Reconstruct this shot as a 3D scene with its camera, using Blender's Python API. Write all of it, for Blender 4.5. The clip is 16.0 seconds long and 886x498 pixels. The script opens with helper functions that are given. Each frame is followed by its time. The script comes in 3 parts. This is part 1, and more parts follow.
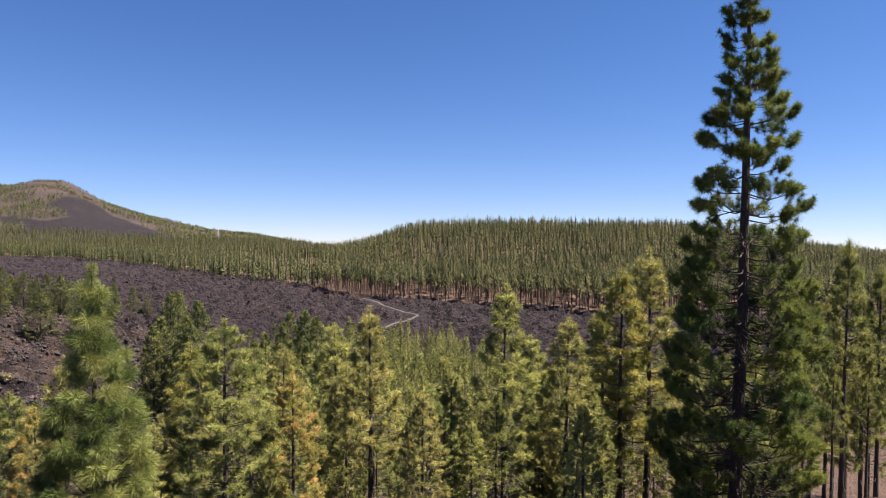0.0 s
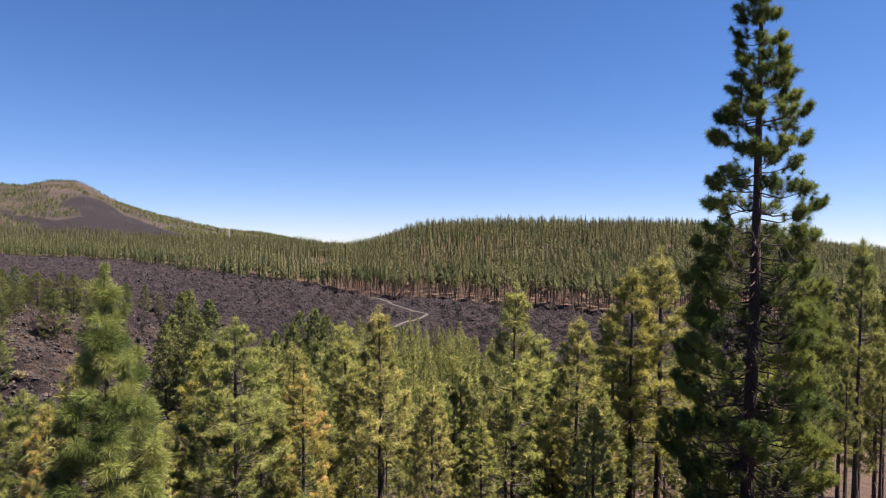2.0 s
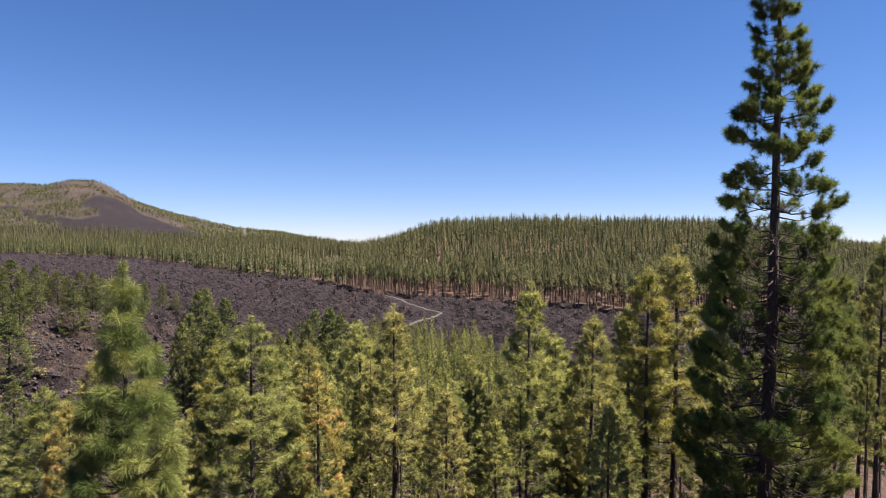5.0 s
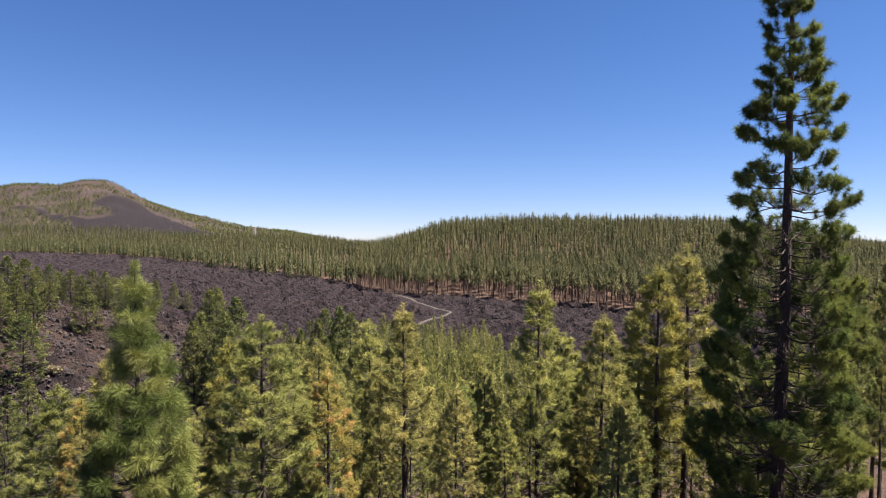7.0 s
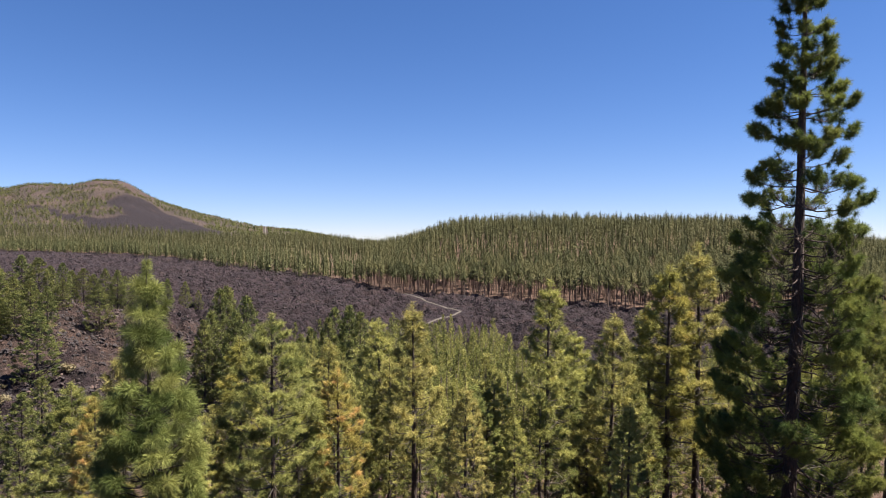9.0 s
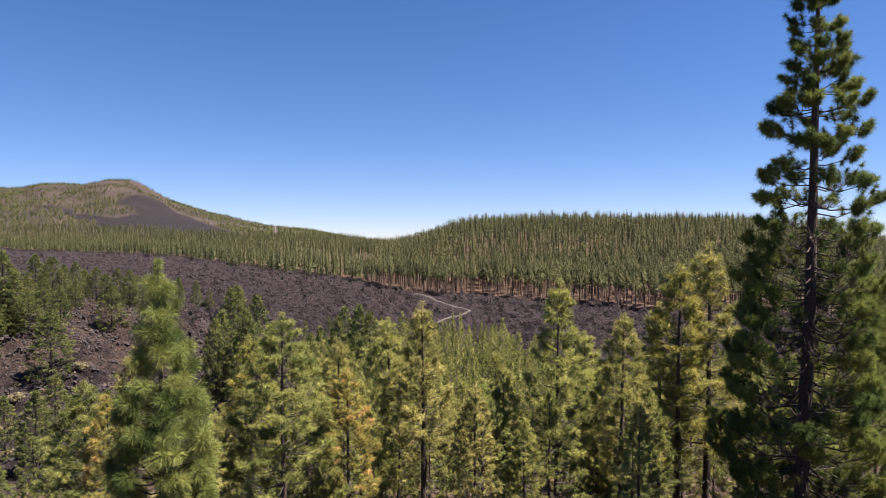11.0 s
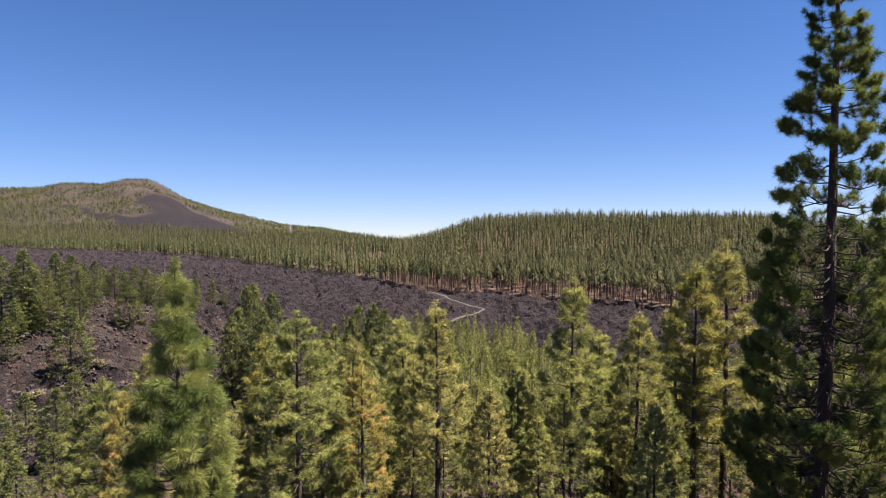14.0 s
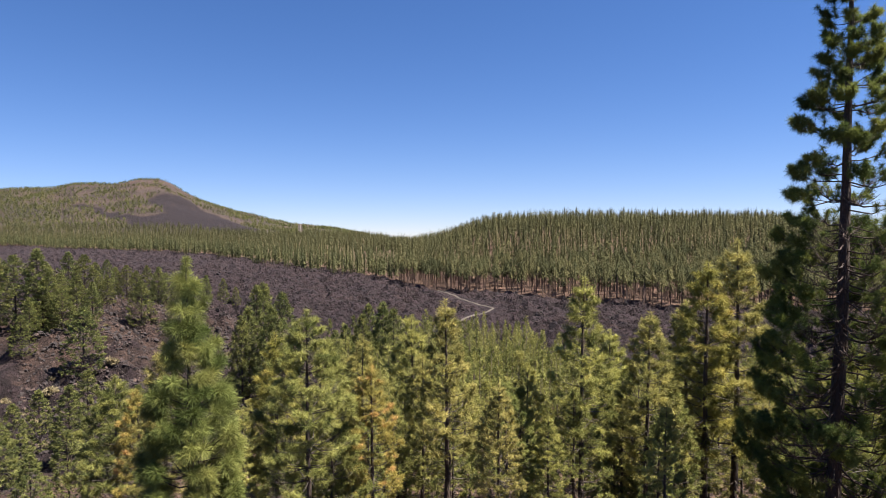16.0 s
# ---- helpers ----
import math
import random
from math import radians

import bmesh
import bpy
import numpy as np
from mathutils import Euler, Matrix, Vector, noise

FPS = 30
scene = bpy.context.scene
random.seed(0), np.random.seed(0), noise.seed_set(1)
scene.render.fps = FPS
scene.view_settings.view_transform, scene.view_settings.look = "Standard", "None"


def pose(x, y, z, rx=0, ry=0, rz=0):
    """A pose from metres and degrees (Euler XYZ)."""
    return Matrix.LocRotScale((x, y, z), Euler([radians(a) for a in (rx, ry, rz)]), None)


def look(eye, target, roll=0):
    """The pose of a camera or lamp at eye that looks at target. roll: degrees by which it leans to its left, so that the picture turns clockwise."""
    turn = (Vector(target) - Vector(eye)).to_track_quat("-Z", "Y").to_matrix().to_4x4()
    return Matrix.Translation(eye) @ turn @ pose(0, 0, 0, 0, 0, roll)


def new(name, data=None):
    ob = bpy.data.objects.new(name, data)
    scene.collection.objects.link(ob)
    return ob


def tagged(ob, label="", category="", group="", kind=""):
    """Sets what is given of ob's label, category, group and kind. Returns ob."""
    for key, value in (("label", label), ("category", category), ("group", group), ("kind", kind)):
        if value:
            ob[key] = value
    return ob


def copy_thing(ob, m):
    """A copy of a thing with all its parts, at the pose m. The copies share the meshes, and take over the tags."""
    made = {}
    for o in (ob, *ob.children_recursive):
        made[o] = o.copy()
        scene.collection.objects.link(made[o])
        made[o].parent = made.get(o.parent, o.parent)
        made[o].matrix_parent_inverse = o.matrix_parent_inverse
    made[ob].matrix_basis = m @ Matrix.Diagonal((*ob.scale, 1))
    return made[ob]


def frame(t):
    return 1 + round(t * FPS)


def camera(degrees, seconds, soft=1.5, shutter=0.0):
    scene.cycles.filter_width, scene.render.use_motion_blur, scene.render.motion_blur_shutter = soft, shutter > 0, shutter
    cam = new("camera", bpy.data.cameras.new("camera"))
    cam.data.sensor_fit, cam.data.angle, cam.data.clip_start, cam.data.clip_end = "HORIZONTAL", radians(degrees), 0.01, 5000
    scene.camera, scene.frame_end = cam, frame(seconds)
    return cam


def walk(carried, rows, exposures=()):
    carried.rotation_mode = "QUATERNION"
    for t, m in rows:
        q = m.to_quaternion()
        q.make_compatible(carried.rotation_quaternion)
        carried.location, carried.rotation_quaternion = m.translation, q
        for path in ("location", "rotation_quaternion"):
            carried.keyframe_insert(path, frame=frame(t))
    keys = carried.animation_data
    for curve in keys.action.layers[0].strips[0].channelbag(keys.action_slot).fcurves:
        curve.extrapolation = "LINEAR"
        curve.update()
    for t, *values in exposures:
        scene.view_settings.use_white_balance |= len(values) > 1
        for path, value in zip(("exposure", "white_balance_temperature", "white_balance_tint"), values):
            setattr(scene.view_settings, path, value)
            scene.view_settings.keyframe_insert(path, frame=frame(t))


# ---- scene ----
cam = camera(71.8, 16.0, soft=0.9)
PATH = [
    (0.0, pose(0, 0, 30, 87.899, -0.277, -3.537)),
    (4.0, pose(0, 0, 30, 87.727, -0.175, -1.761)),
    (8.0, pose(0, 0, 30, 87.559, -0.072, 0.006)),
    (12.0, pose(0, 0, 30, 87.396, 0.032, 1.766)),
    (16.0, pose(0, 0, 30, 87.236, 0.138, 3.517)),
]
walk(cam, PATH)
scene.view_settings.exposure = 1.78

# ---------------------------------------------------------------- light
SUN_AZIMUTH, SUN_HEIGHT = radians(98), radians(61)      # clockwise from the view's +y

world = bpy.data.worlds.new("sky")
scene.world = world
world.use_nodes = True
wn, wl = world.node_tree.nodes, world.node_tree.links
sky = wn.new("ShaderNodeTexSky")
sky.sky_type, sky.sun_disc = "NISHITA", False
sky.sun_elevation, sky.sun_rotation = SUN_HEIGHT, SUN_AZIMUTH
sky.altitude, sky.air_density, sky.dust_density, sky.ozone_density = 1500, 1.0, 0.2, 4.0
tint = wn.new("ShaderNodeMix")                            # thin, dry mountain air: a deeper blue
tint.data_type, tint.blend_type = "RGBA", "MULTIPLY"
tint.inputs[0].default_value, tint.inputs[7].default_value = 1.0, (1.14, 0.965, 1.09, 1)
deep = wn.new("ShaderNodeHueSaturation")
deep.inputs["Saturation"].default_value = 1.20
wl.new(sky.outputs[0], deep.inputs["Color"])
wl.new(deep.outputs[0], tint.inputs[6])
wl.new(tint.outputs[2], wn["Background"].inputs[0])
wn["Background"].inputs[1].default_value = 0.0410
# the sea of haze lies lower than eye level up here: lower the sky's horizon by a few degrees
coord, lift = wn.new("ShaderNodeTexCoord"), wn.new("ShaderNodeVectorMath")
lift.inputs[1].default_value = (0, 0, 0.050)
wl.new(coord.outputs["Generated"], lift.inputs[0])
wl.new(lift.outputs[0], sky.inputs[0])

sun = new("sun", bpy.data.lights.new("sun", "SUN"))
sun.data.energy, sun.data.angle, sun.data.color = 5.0, radians(0.53), (1.0, 0.91, 0.80)
sun.matrix_world = look((math.sin(SUN_AZIMUTH) * math.cos(SUN_HEIGHT) * 100, math.cos(SUN_AZIMUTH) * math.cos(SUN_HEIGHT) * 100,
                         math.sin(SUN_HEIGHT) * 100), (0, 0, 0))


# ---------------------------------------------------------------- materials
def material(name):
    m = bpy.data.materials.new(name)
    m.use_nodes = True
    return m, m.node_tree.nodes, m.node_tree.links, m.node_tree.nodes["Principled BSDF"]


def ramp(n, stops):
    r = n.new("ShaderNodeValToRGB")
    while len(r.color_ramp.elements) < len(stops):
        r.color_ramp.elements.new(0.5)
    for e, (at, c) in zip(r.color_ramp.elements, stops):
        e.position, e.color = at, (*c, 1)
    return r


def noise_node(n, l, scale, detail=4.0, rough=0.55, vector=None):
    t = n.new("ShaderNodeTexNoise")
    t.inputs["Scale"].default_value, t.inputs["Detail"].default_value, t.inputs["Roughness"].default_value = scale, detail, rough
    if vector is not None:
        l.new(vector, t.inputs["Vector"])
    return t


def mixed(n, l, fac, a, b, how="MIX"):
    m = n.new("ShaderNodeMix")
    m.data_type, m.blend_type = "RGBA", how
    for socket, value in ((m.inputs[0], fac), (m.inputs[6], a), (m.inputs[7], b)):
        if isinstance(value, bpy.types.NodeSocket):
            l.new(value, socket)
        elif isinstance(value, (int, float)):
            socket.default_value = value
        else:
            socket.default_value = (*value, 1)
    return m.outputs[2]


def needles_material(name, green, fresh, dry, dry_amount, scale, through_light=0.28, vary=0.28, gloss=0.1):
    """Pine needles: each tuft has its own age, from deep green over fresh to dry yellow; they let some light through."""
    m, n, l, b = material(name)
    geo, info = n.new("ShaderNodeNewGeometry"), n.new("ShaderNodeObjectInfo")
    age = n.new("ShaderNodeAttribute")
    age.attribute_name = "age"
    big = noise_node(n, l, scale, 2, 0.5, geo.outputs["Position"])
    sums = n.new("ShaderNodeMath")
    sums.operation = "MULTIPLY_ADD"
    sums.inputs[1].default_value = 0.9
    l.new(big.outputs[0], sums.inputs[0])
    l.new(age.outputs["Fac"], sums.inputs[2])
    # tufts differ in hue by age; the wide tonal spread also paints highlights and shade
    c = mixed(n, l, ramp_out(n, l, sums.outputs[0], 0.55, 1.25), green, fresh)
    c = mixed(n, l, ramp_out(n, l, sums.outputs[0], 1.38 - 1.6 * dry_amount, 1.58 - 1.6 * dry_amount), c, dry)
    # each tree and each needle a little different
    hue = n.new("ShaderNodeHueSaturation")
    span(n, l, info.outputs["Random"], 0.488, 0.514, hue.inputs["Hue"])
    span(n, l, geo.outputs["Random Per Island"], 1 - vary, 1 + vary, hue.inputs["Value"])
    l.new(c, hue.inputs["Color"])
    l.new(hue.outputs[0], b.inputs["Base Color"])
    b.inputs["Roughness"].default_value = 0.65
    b.inputs["Specular IOR Level"].default_value = gloss
    t, mix = n.new("ShaderNodeBsdfTranslucent"), n.new("ShaderNodeMixShader")
    mix.inputs[0].default_value = through_light
    l.new(hue.outputs[0], t.inputs[0])
    l.new(b.outputs[0], mix.inputs[1])
    l.new(t.outputs[0], mix.inputs[2])
    l.new(mix.outputs[0], n["Material Output"].inputs[0])
    return m


def ramp_out(n, l, value, low, high):
    r = n.new("ShaderNodeMapRange")
    r.inputs[1].default_value, r.inputs[2].default_value = low, high
    l.new(value, r.inputs[0])
    return r.outputs[0]


def span(n, l, value, low, high, target):
    r = n.new("ShaderNodeMapRange")
    r.inputs[3].default_value, r.inputs[4].default_value = low, high
    l.new(value, r.inputs[0])
    l.new(r.outputs[0], target)


NEEDLES = needles_material("pine_needles", (0.114, 0.120, 0.036), (0.378, 0.350, 0.110), (0.44, 0.325, 0.10), -0.07, 0.55)
NEEDLES_DRY = needles_material("yellowing_pine_needles", (0.150, 0.155, 0.038), (0.34, 0.30, 0.080), (0.46, 0.32, 0.10), 0.03, 0.55)
NEEDLES_ORANGE = needles_material("dry_orange_pine_needles", (0.190, 0.170, 0.044), (0.36, 0.30, 0.085), (0.48, 0.30, 0.11), 0.13, 0.7)
NEEDLES_BUSHY = needles_material("bushy_pine_needles", (0.080, 0.095, 0.028), (0.285, 0.284, 0.088), (0.36, 0.30, 0.08), -0.06, 0.55)
NEEDLES_FRESH = needles_material("fresh_pine_needles", (0.078, 0.100, 0.027), (0.232, 0.248, 0.074), (0.30, 0.28, 0.07), -0.10, 0.55, 0.3, 0.25, 0.12)
NEEDLES_DARK = needles_material("dark_pine_needles", (0.050, 0.074, 0.022), (0.182, 0.205, 0.050), (0.28, 0.27, 0.07), -0.04, 0.55, 0.36)
NEEDLES_LONE = needles_material("deep_green_pine_needles", (0.062, 0.076, 0.028), (0.178, 0.184, 0.060), (0.24, 0.22, 0.07), -0.06, 0.55)
# dull hill and far greens: the haze of distance is put into the colour
NEEDLES_HILL = needles_material("hazed_pine_needles", (0.046, 0.054, 0.023), (0.122, 0.124, 0.047), (0.15, 0.130, 0.055), 0.0, 0.06, 0.3, 0.15, 0.03)
NEEDLES_FAR = needles_material("far_pine_needles", (0.050, 0.056, 0.029), (0.122, 0.119, 0.056), (0.15, 0.125, 0.065), -0.06, 0.06, 0.3, 0.15, 0.03)


def bark_material(name, dark, light):
    m, n, l, b = material(name)
    geo = n.new("ShaderNodeNewGeometry")
    stretch = n.new("ShaderNodeMapping")
    stretch.inputs["Scale"].default_value = (9, 9, 2.2)
    l.new(geo.outputs["Position"], stretch.inputs[0])
    cells = n.new("ShaderNodeTexVoronoi")
    cells.inputs["Scale"].default_value = 2.0
    l.new(stretch.outputs[0], cells.inputs["Vector"])
    grain = noise_node(n, l, 14, 5, 0.6, geo.outputs["Position"])
    r = ramp(n, [(0.0, light), (0.55, [c * 0.72 for c in light]), (0.9, dark)])
    l.new(cells.outputs["Distance"], r.inputs[0])
    l.new(mixed(n, l, 0.5, r.outputs[0], ramp_c(n, l, grain.outputs[0], [c * 1.45 for c in dark], [c * 1.45 for c in light])), b.inputs["Base Color"])
    bump = n.new("ShaderNodeBump")
    bump.inputs["Strength"].default_value, bump.inputs["Distance"].default_value = 0.9, 0.04
    l.new(cells.outputs["Distance"], bump.inputs["Height"])
    l.new(bump.outputs[0], b.inputs["Normal"])
    b.inputs["Roughness"].default_value = 0.9
    return m


def ramp_c(n, l, value, low, high):
    r = ramp(n, [(0.3, low), (0.7, high)])
    l.new(value, r.inputs[0])
    return r.outputs[0]


BARK = bark_material("pine_bark", (0.014, 0.010, 0.009), (0.050, 0.033, 0.026))
# far trunks: redder bark, its lighter tone painting the sun on them
LIT_RED_BARK = bark_material("sunlit_reddish_pine_bark", (0.026, 0.017, 0.014), (0.090, 0.054, 0.043))


def twig_material(name, dark, light):
    m, n, l, b = material(name)
    geo = n.new("ShaderNodeNewGeometry")
    grain = noise_node(n, l, 3, 4, 0.6, geo.outputs["Position"])
    l.new(ramp_c(n, l, grain.outputs[0], dark, light), b.inputs["Base Color"])
    b.inputs["Roughness"].default_value = 0.85
    return m


TWIG = twig_material("twig_bark", (0.022, 0.016, 0.013), (0.068, 0.054, 0.046))
DEADWOOD = twig_material("bleached_dead_wood", (0.030, 0.022, 0.018), (0.150, 0.125, 0.110))


def ground_material():
    """Needle litter and red soil, black lava clinker, dark ash: each where the ground's own zone says so."""
    m, n, l, b = material("volcanic_ground")
    geo = n.new("ShaderNodeNewGeometry")
    pos = geo.outputs["Position"]
    n1, n2, n3 = noise_node(n, l, 0.05, 5, 0.6, pos), noise_node(n, l, 0.6, 6, 0.65, pos), noise_node(n, l, 6, 5, 0.7, pos)
    soil = mixed(n, l, n3.outputs[0], (0.100, 0.062, 0.048), (0.225, 0.146, 0.112))
    soil = mixed(n, l, ramp_out(n, l, n2.outputs[0], 0.45, 0.7), soil, (0.14, 0.092, 0.070))
    n4 = noise_node(n, l, 1.3, 8, 0.75, pos)
    # the near-black flecks paint the shade in pits between the clinker
    lava = mixed(n, l, ramp_out(n, l, n4.outputs[0], 0.38, 0.66), (0.0050, 0.0036, 0.0042), (0.047, 0.0328, 0.0380))
    lava = mixed(n, l, ramp_out(n, l, n1.outputs[0], 0.42, 0.68), lava, mixed(n, l, n2.outputs[0], (0.0150, 0.0104, 0.0114), (0.047, 0.0312, 0.0326)))
    ash = mixed(n, l, n2.outputs[0], (0.0122, 0.0094, 0.0110), (0.0245, 0.0188, 0.0212))
    pale = mixed(n, l, n1.outputs[0], (0.017, 0.0140, 0.0132), (0.056, 0.0452, 0.0420))
    red = mixed(n, l, ramp_out(n, l, n4.outputs[0], 0.36, 0.66), (0.018, 0.0130, 0.0128), (0.095, 0.063, 0.054))
    red = mixed(n, l, ramp_out(n, l, n2.outputs[0], 0.5, 0.72), red, (0.100, 0.061, 0.048))
    clods = n.new("ShaderNodeTexVoronoi")
    clods.inputs["Scale"].default_value = 0.62
    bent = n.new("ShaderNodeVectorMath")
    bent.operation = "MULTIPLY_ADD"
    bent.inputs[1].default_value = (1.6, 1.6, 1.6)
    l.new(n2.outputs["Color"], bent.inputs[0])
    l.new(pos, bent.inputs[2])
    l.new(bent.outputs[0], clods.inputs["Vector"])
    each = n.new("ShaderNodeHueSaturation")
    apart = n.new("ShaderNodeSeparateColor")
    l.new(clods.outputs["Color"], apart.inputs[0])
    span(n, l, apart.outputs[0], 0.55, 1.65, each.inputs["Value"])
    l.new(lava, each.inputs["Color"])
    lava = each.outputs[0]
    c = soil
    for name, other in (("lava", lava), ("pale", pale), ("ash", ash), ("cinder", red)):
        a = n.new("ShaderNodeAttribute")
        a.attribute_name = name
        c = mixed(n, l, a.outputs["Fac"], c, other)
    l.new(c, b.inputs["Base Color"])
    coarse, bump = n.new("ShaderNodeBump"), n.new("ShaderNodeBump")
    coarse.invert = True
    coarse.inputs["Strength"].default_value, coarse.inputs["Distance"].default_value = 1.0, 1.1
    l.new(clods.outputs["Distance"], coarse.inputs["Height"])
    bump.inputs["Strength"].default_value, bump.inputs["Distance"].default_value = 1.0, 1.2
    l.new(n4.outputs[0], bump.inputs["Height"])
    l.new(coarse.outputs[0], bump.inputs["Normal"])
    l.new(bump.outputs[0], b.inputs["Normal"])
    b.inputs["Roughness"].default_value = 0.95
    b.inputs["Specular IOR Level"].default_value = 0.2
    return m


GROUND = ground_material()


def track_material():
    m, n, l, b = material("packed_earth")
    geo = n.new("ShaderNodeNewGeometry")
    g1, g2 = noise_node(n, l, 0.35, 4, 0.6, geo.outputs["Position"]), noise_node(n, l, 5, 4, 0.6, geo.outputs["Position"])
    c = mixed(n, l, g2.outputs[0], (0.040, 0.034, 0.028), (0.082, 0.069, 0.055))
    l.new(mixed(n, l, ramp_out(n, l, g1.outputs[0], 0.4, 0.75), c, (0.086, 0.071, 0.058)), b.inputs["Base Color"])
    b.inputs["Roughness"].default_value = 0.95
    return m


TRACK = track_material()


def rock_material(name, dark, light, rusty):
    m, n, l, b = material(name)
    geo, info = n.new("ShaderNodeNewGeometry"), n.new("ShaderNodeObjectInfo")
    g1 = noise_node(n, l, 4, 5, 0.7, geo.outputs["Position"])
    c = mixed(n, l, g1.outputs[0], dark, light)
    tint = n.new("ShaderNodeMapRange")
    tint.inputs[1].default_value, tint.inputs[2].default_value = 0.55, 1.0
    l.new(geo.outputs["Random Per Island"], tint.inputs[0])
    l.new(mixed(n, l, tint.outputs[0], c, rusty), b.inputs["Base Color"])
    b.inputs["Roughness"].default_value = 0.95
    return m


ROCK = rock_material("lava_rock", (0.006, 0.0045, 0.0050), (0.030, 0.0222, 0.0240), (0.042, 0.028, 0.026))
# a lighter tone of the lava rock, for the stones on the knoll
PALE_ROCK = rock_material("pale_lava_rock", (0.012, 0.0092, 0.0096), (0.042, 0.0325, 0.033), (0.075, 0.050, 0.043))


# ---------------------------------------------------------------- mesh building
def mesh_from(name, verts, tris, mat, quads=None, smooth=False):
    """A mesh from arrays of corners and triangles (and quads)."""
    me = bpy.data.meshes.new(name)
    verts = np.asarray(verts, np.float32)
    tris = np.zeros((0, 3), np.int32) if tris is None else np.asarray(tris, np.int32)
    quads = np.zeros((0, 4), np.int32) if quads is None else np.asarray(quads, np.int32)
    me.vertices.add(len(verts))
    me.vertices.foreach_set("co", verts.ravel())
    me.loops.add(tris.size + quads.size)
    me.loops.foreach_set("vertex_index", np.concatenate([tris.ravel(), quads.ravel()]))
    me.polygons.add(len(tris) + len(quads))
    starts = np.concatenate([np.arange(len(tris)) * 3, tris.size + np.arange(len(quads)) * 4])
    me.polygons.foreach_set("loop_start", starts.astype(np.int32))
    me.polygons.foreach_set("use_smooth", np.full(len(starts), smooth))
    me.update(calc_edges=True)
    me.materials.append(mat)
    return me


def smooth_step(a, b, x):
    s = np.clip((x - a) / (b - a), 0, 1)
    return s * s * (3 - 2 * s)


class Wood:
    """Collects tapered tubes."""

    def __init__(self):
        self.v, self.q, self.t, self.count = [], [], [], 0

    def tube(self, pts, radii, sides, rng=None, rough=0.0):
        pts, radii = np.asarray(pts, float), np.asarray(radii, float)
        along = np.gradient(pts, axis=0)
        along /= np.linalg.norm(along, axis=1, keepdims=True) + 1e-9
        ref = np.where(np.abs(along[:, 2:3]) > 0.8, [[1.0, 0, 0]], [[0, 0, 1.0]])
        a = np.cross(along, ref)
        a /= np.linalg.norm(a, axis=1, keepdims=True) + 1e-9
        c = np.cross(along, a)
        th = np.arange(sides) * 2 * np.pi / sides
        ring = a[:, None] * np.cos(th)[None, :, None] + c[:, None] * np.sin(th)[None, :, None]
        r = radii[:, None, None] * (1 + (rng.uniform(-rough, rough, (len(pts), sides, 1)) if rng is not None else 0))
        self.v.append((pts[:, None] + ring * r).reshape(-1, 3))
        i, j = np.meshgrid(np.arange(len(pts) - 1), np.arange(sides), indexing="ij")
        k = (j + 1) % sides
        base = self.count
        self.q.append(base + np.stack([i * sides + j, i * sides + k, (i + 1) * sides + k, (i + 1) * sides + j], -1).reshape(-1, 4))
        last = base + (len(pts) - 1) * sides
        self.t.append(last + np.array([[0, s, s + 1] for s in range(1, sides - 1)]))
        self.count += len(pts) * sides

    def mesh(self, name, mat):
        return mesh_from(name, np.concatenate(self.v), np.concatenate(self.t), mat, np.concatenate(self.q), True)


def needle_mesh(name, tufts, count, width, mat, rng, droop=0.12, kite=False, lean=0.5):
    """Brushes of needles: each row of tufts is place, direction, length, age."""
    tufts = np.asarray(tufts, float)
    rows = np.repeat(tufts, count, axis=0)
    total = len(rows)
    away = rng.normal(size=(total, 3))
    away /= np.linalg.norm(away, axis=1, keepdims=True)
    way = rows[:, 3:6] * lean + away
    way /= np.linalg.norm(way, axis=1, keepdims=True) + 1e-9
    length = rows[:, 6:7] * rng.uniform(0.7, 1.0, (total, 1))
    start = rows[:, 0:3] - rows[:, 3:6] * rows[:, 6:7] * rng.uniform(0, 0.5, (total, 1))
    tip = start + way * length - np.array([0, 0, 1]) * length * droop * rng.uniform(0.3, 1.6, (total, 1))
    side = np.cross(way, rng.normal(size=(total, 3)))
    side *= width / (np.linalg.norm(side, axis=1, keepdims=True) + 1e-9)
    if not kite:
        v = np.stack([start + side, tip, start - side], 1).reshape(-1, 3)
        return with_age(mesh_from(name, v, np.arange(total * 3).reshape(-1, 3), mat), np.repeat(rows[:, 7], 3))
    mid = start + way * length * 0.55
    v = np.stack([start, mid + side, tip - np.array([0, 0, 1]) * length * droop, mid - side], 1).reshape(-1, 3)
    return with_age(mesh_from(name, v, None, mat, np.arange(total * 4).reshape(-1, 4)), np.repeat(rows[:, 7], 4))


def with_age(me, age):
    """Writes how old the needles at each corner are: 0 deep green, 1 fresh or dry."""
    me.attributes.new("age", "FLOAT", "POINT").data.foreach_set("value", np.asarray(age, np.float32))
    return me


# ---------------------------------------------------------------- the lie of the land
U_EDGE = np.array([-2.0, -0.85, -0.67, -0.475, -0.29, -0.06, 0.32, 0.6, 2.0])
Y_EDGE = np.array([800, 680, 601, 507, 349, 258, 211, 196, 190])           # where the far forest begins
U_RIDGE = np.array([-0.2, -0.1, -0.06, -0.01, 0.02, 0.16, 0.46, 0.66, 0.8, 1.2])
Z_RIDGE = np.array([0, 4, 9, 17, 21, 23, 22, 8, 0, -6])                  # ground along the wooded ridge
U_FAR = np.array([-1.6, -0.85, -0.72, -0.69, -0.62, -0.577, -0.54, -0.522, -0.497, -0.467, -0.406, -0.314, -0.262, -0.14, -0.1, 0.3])
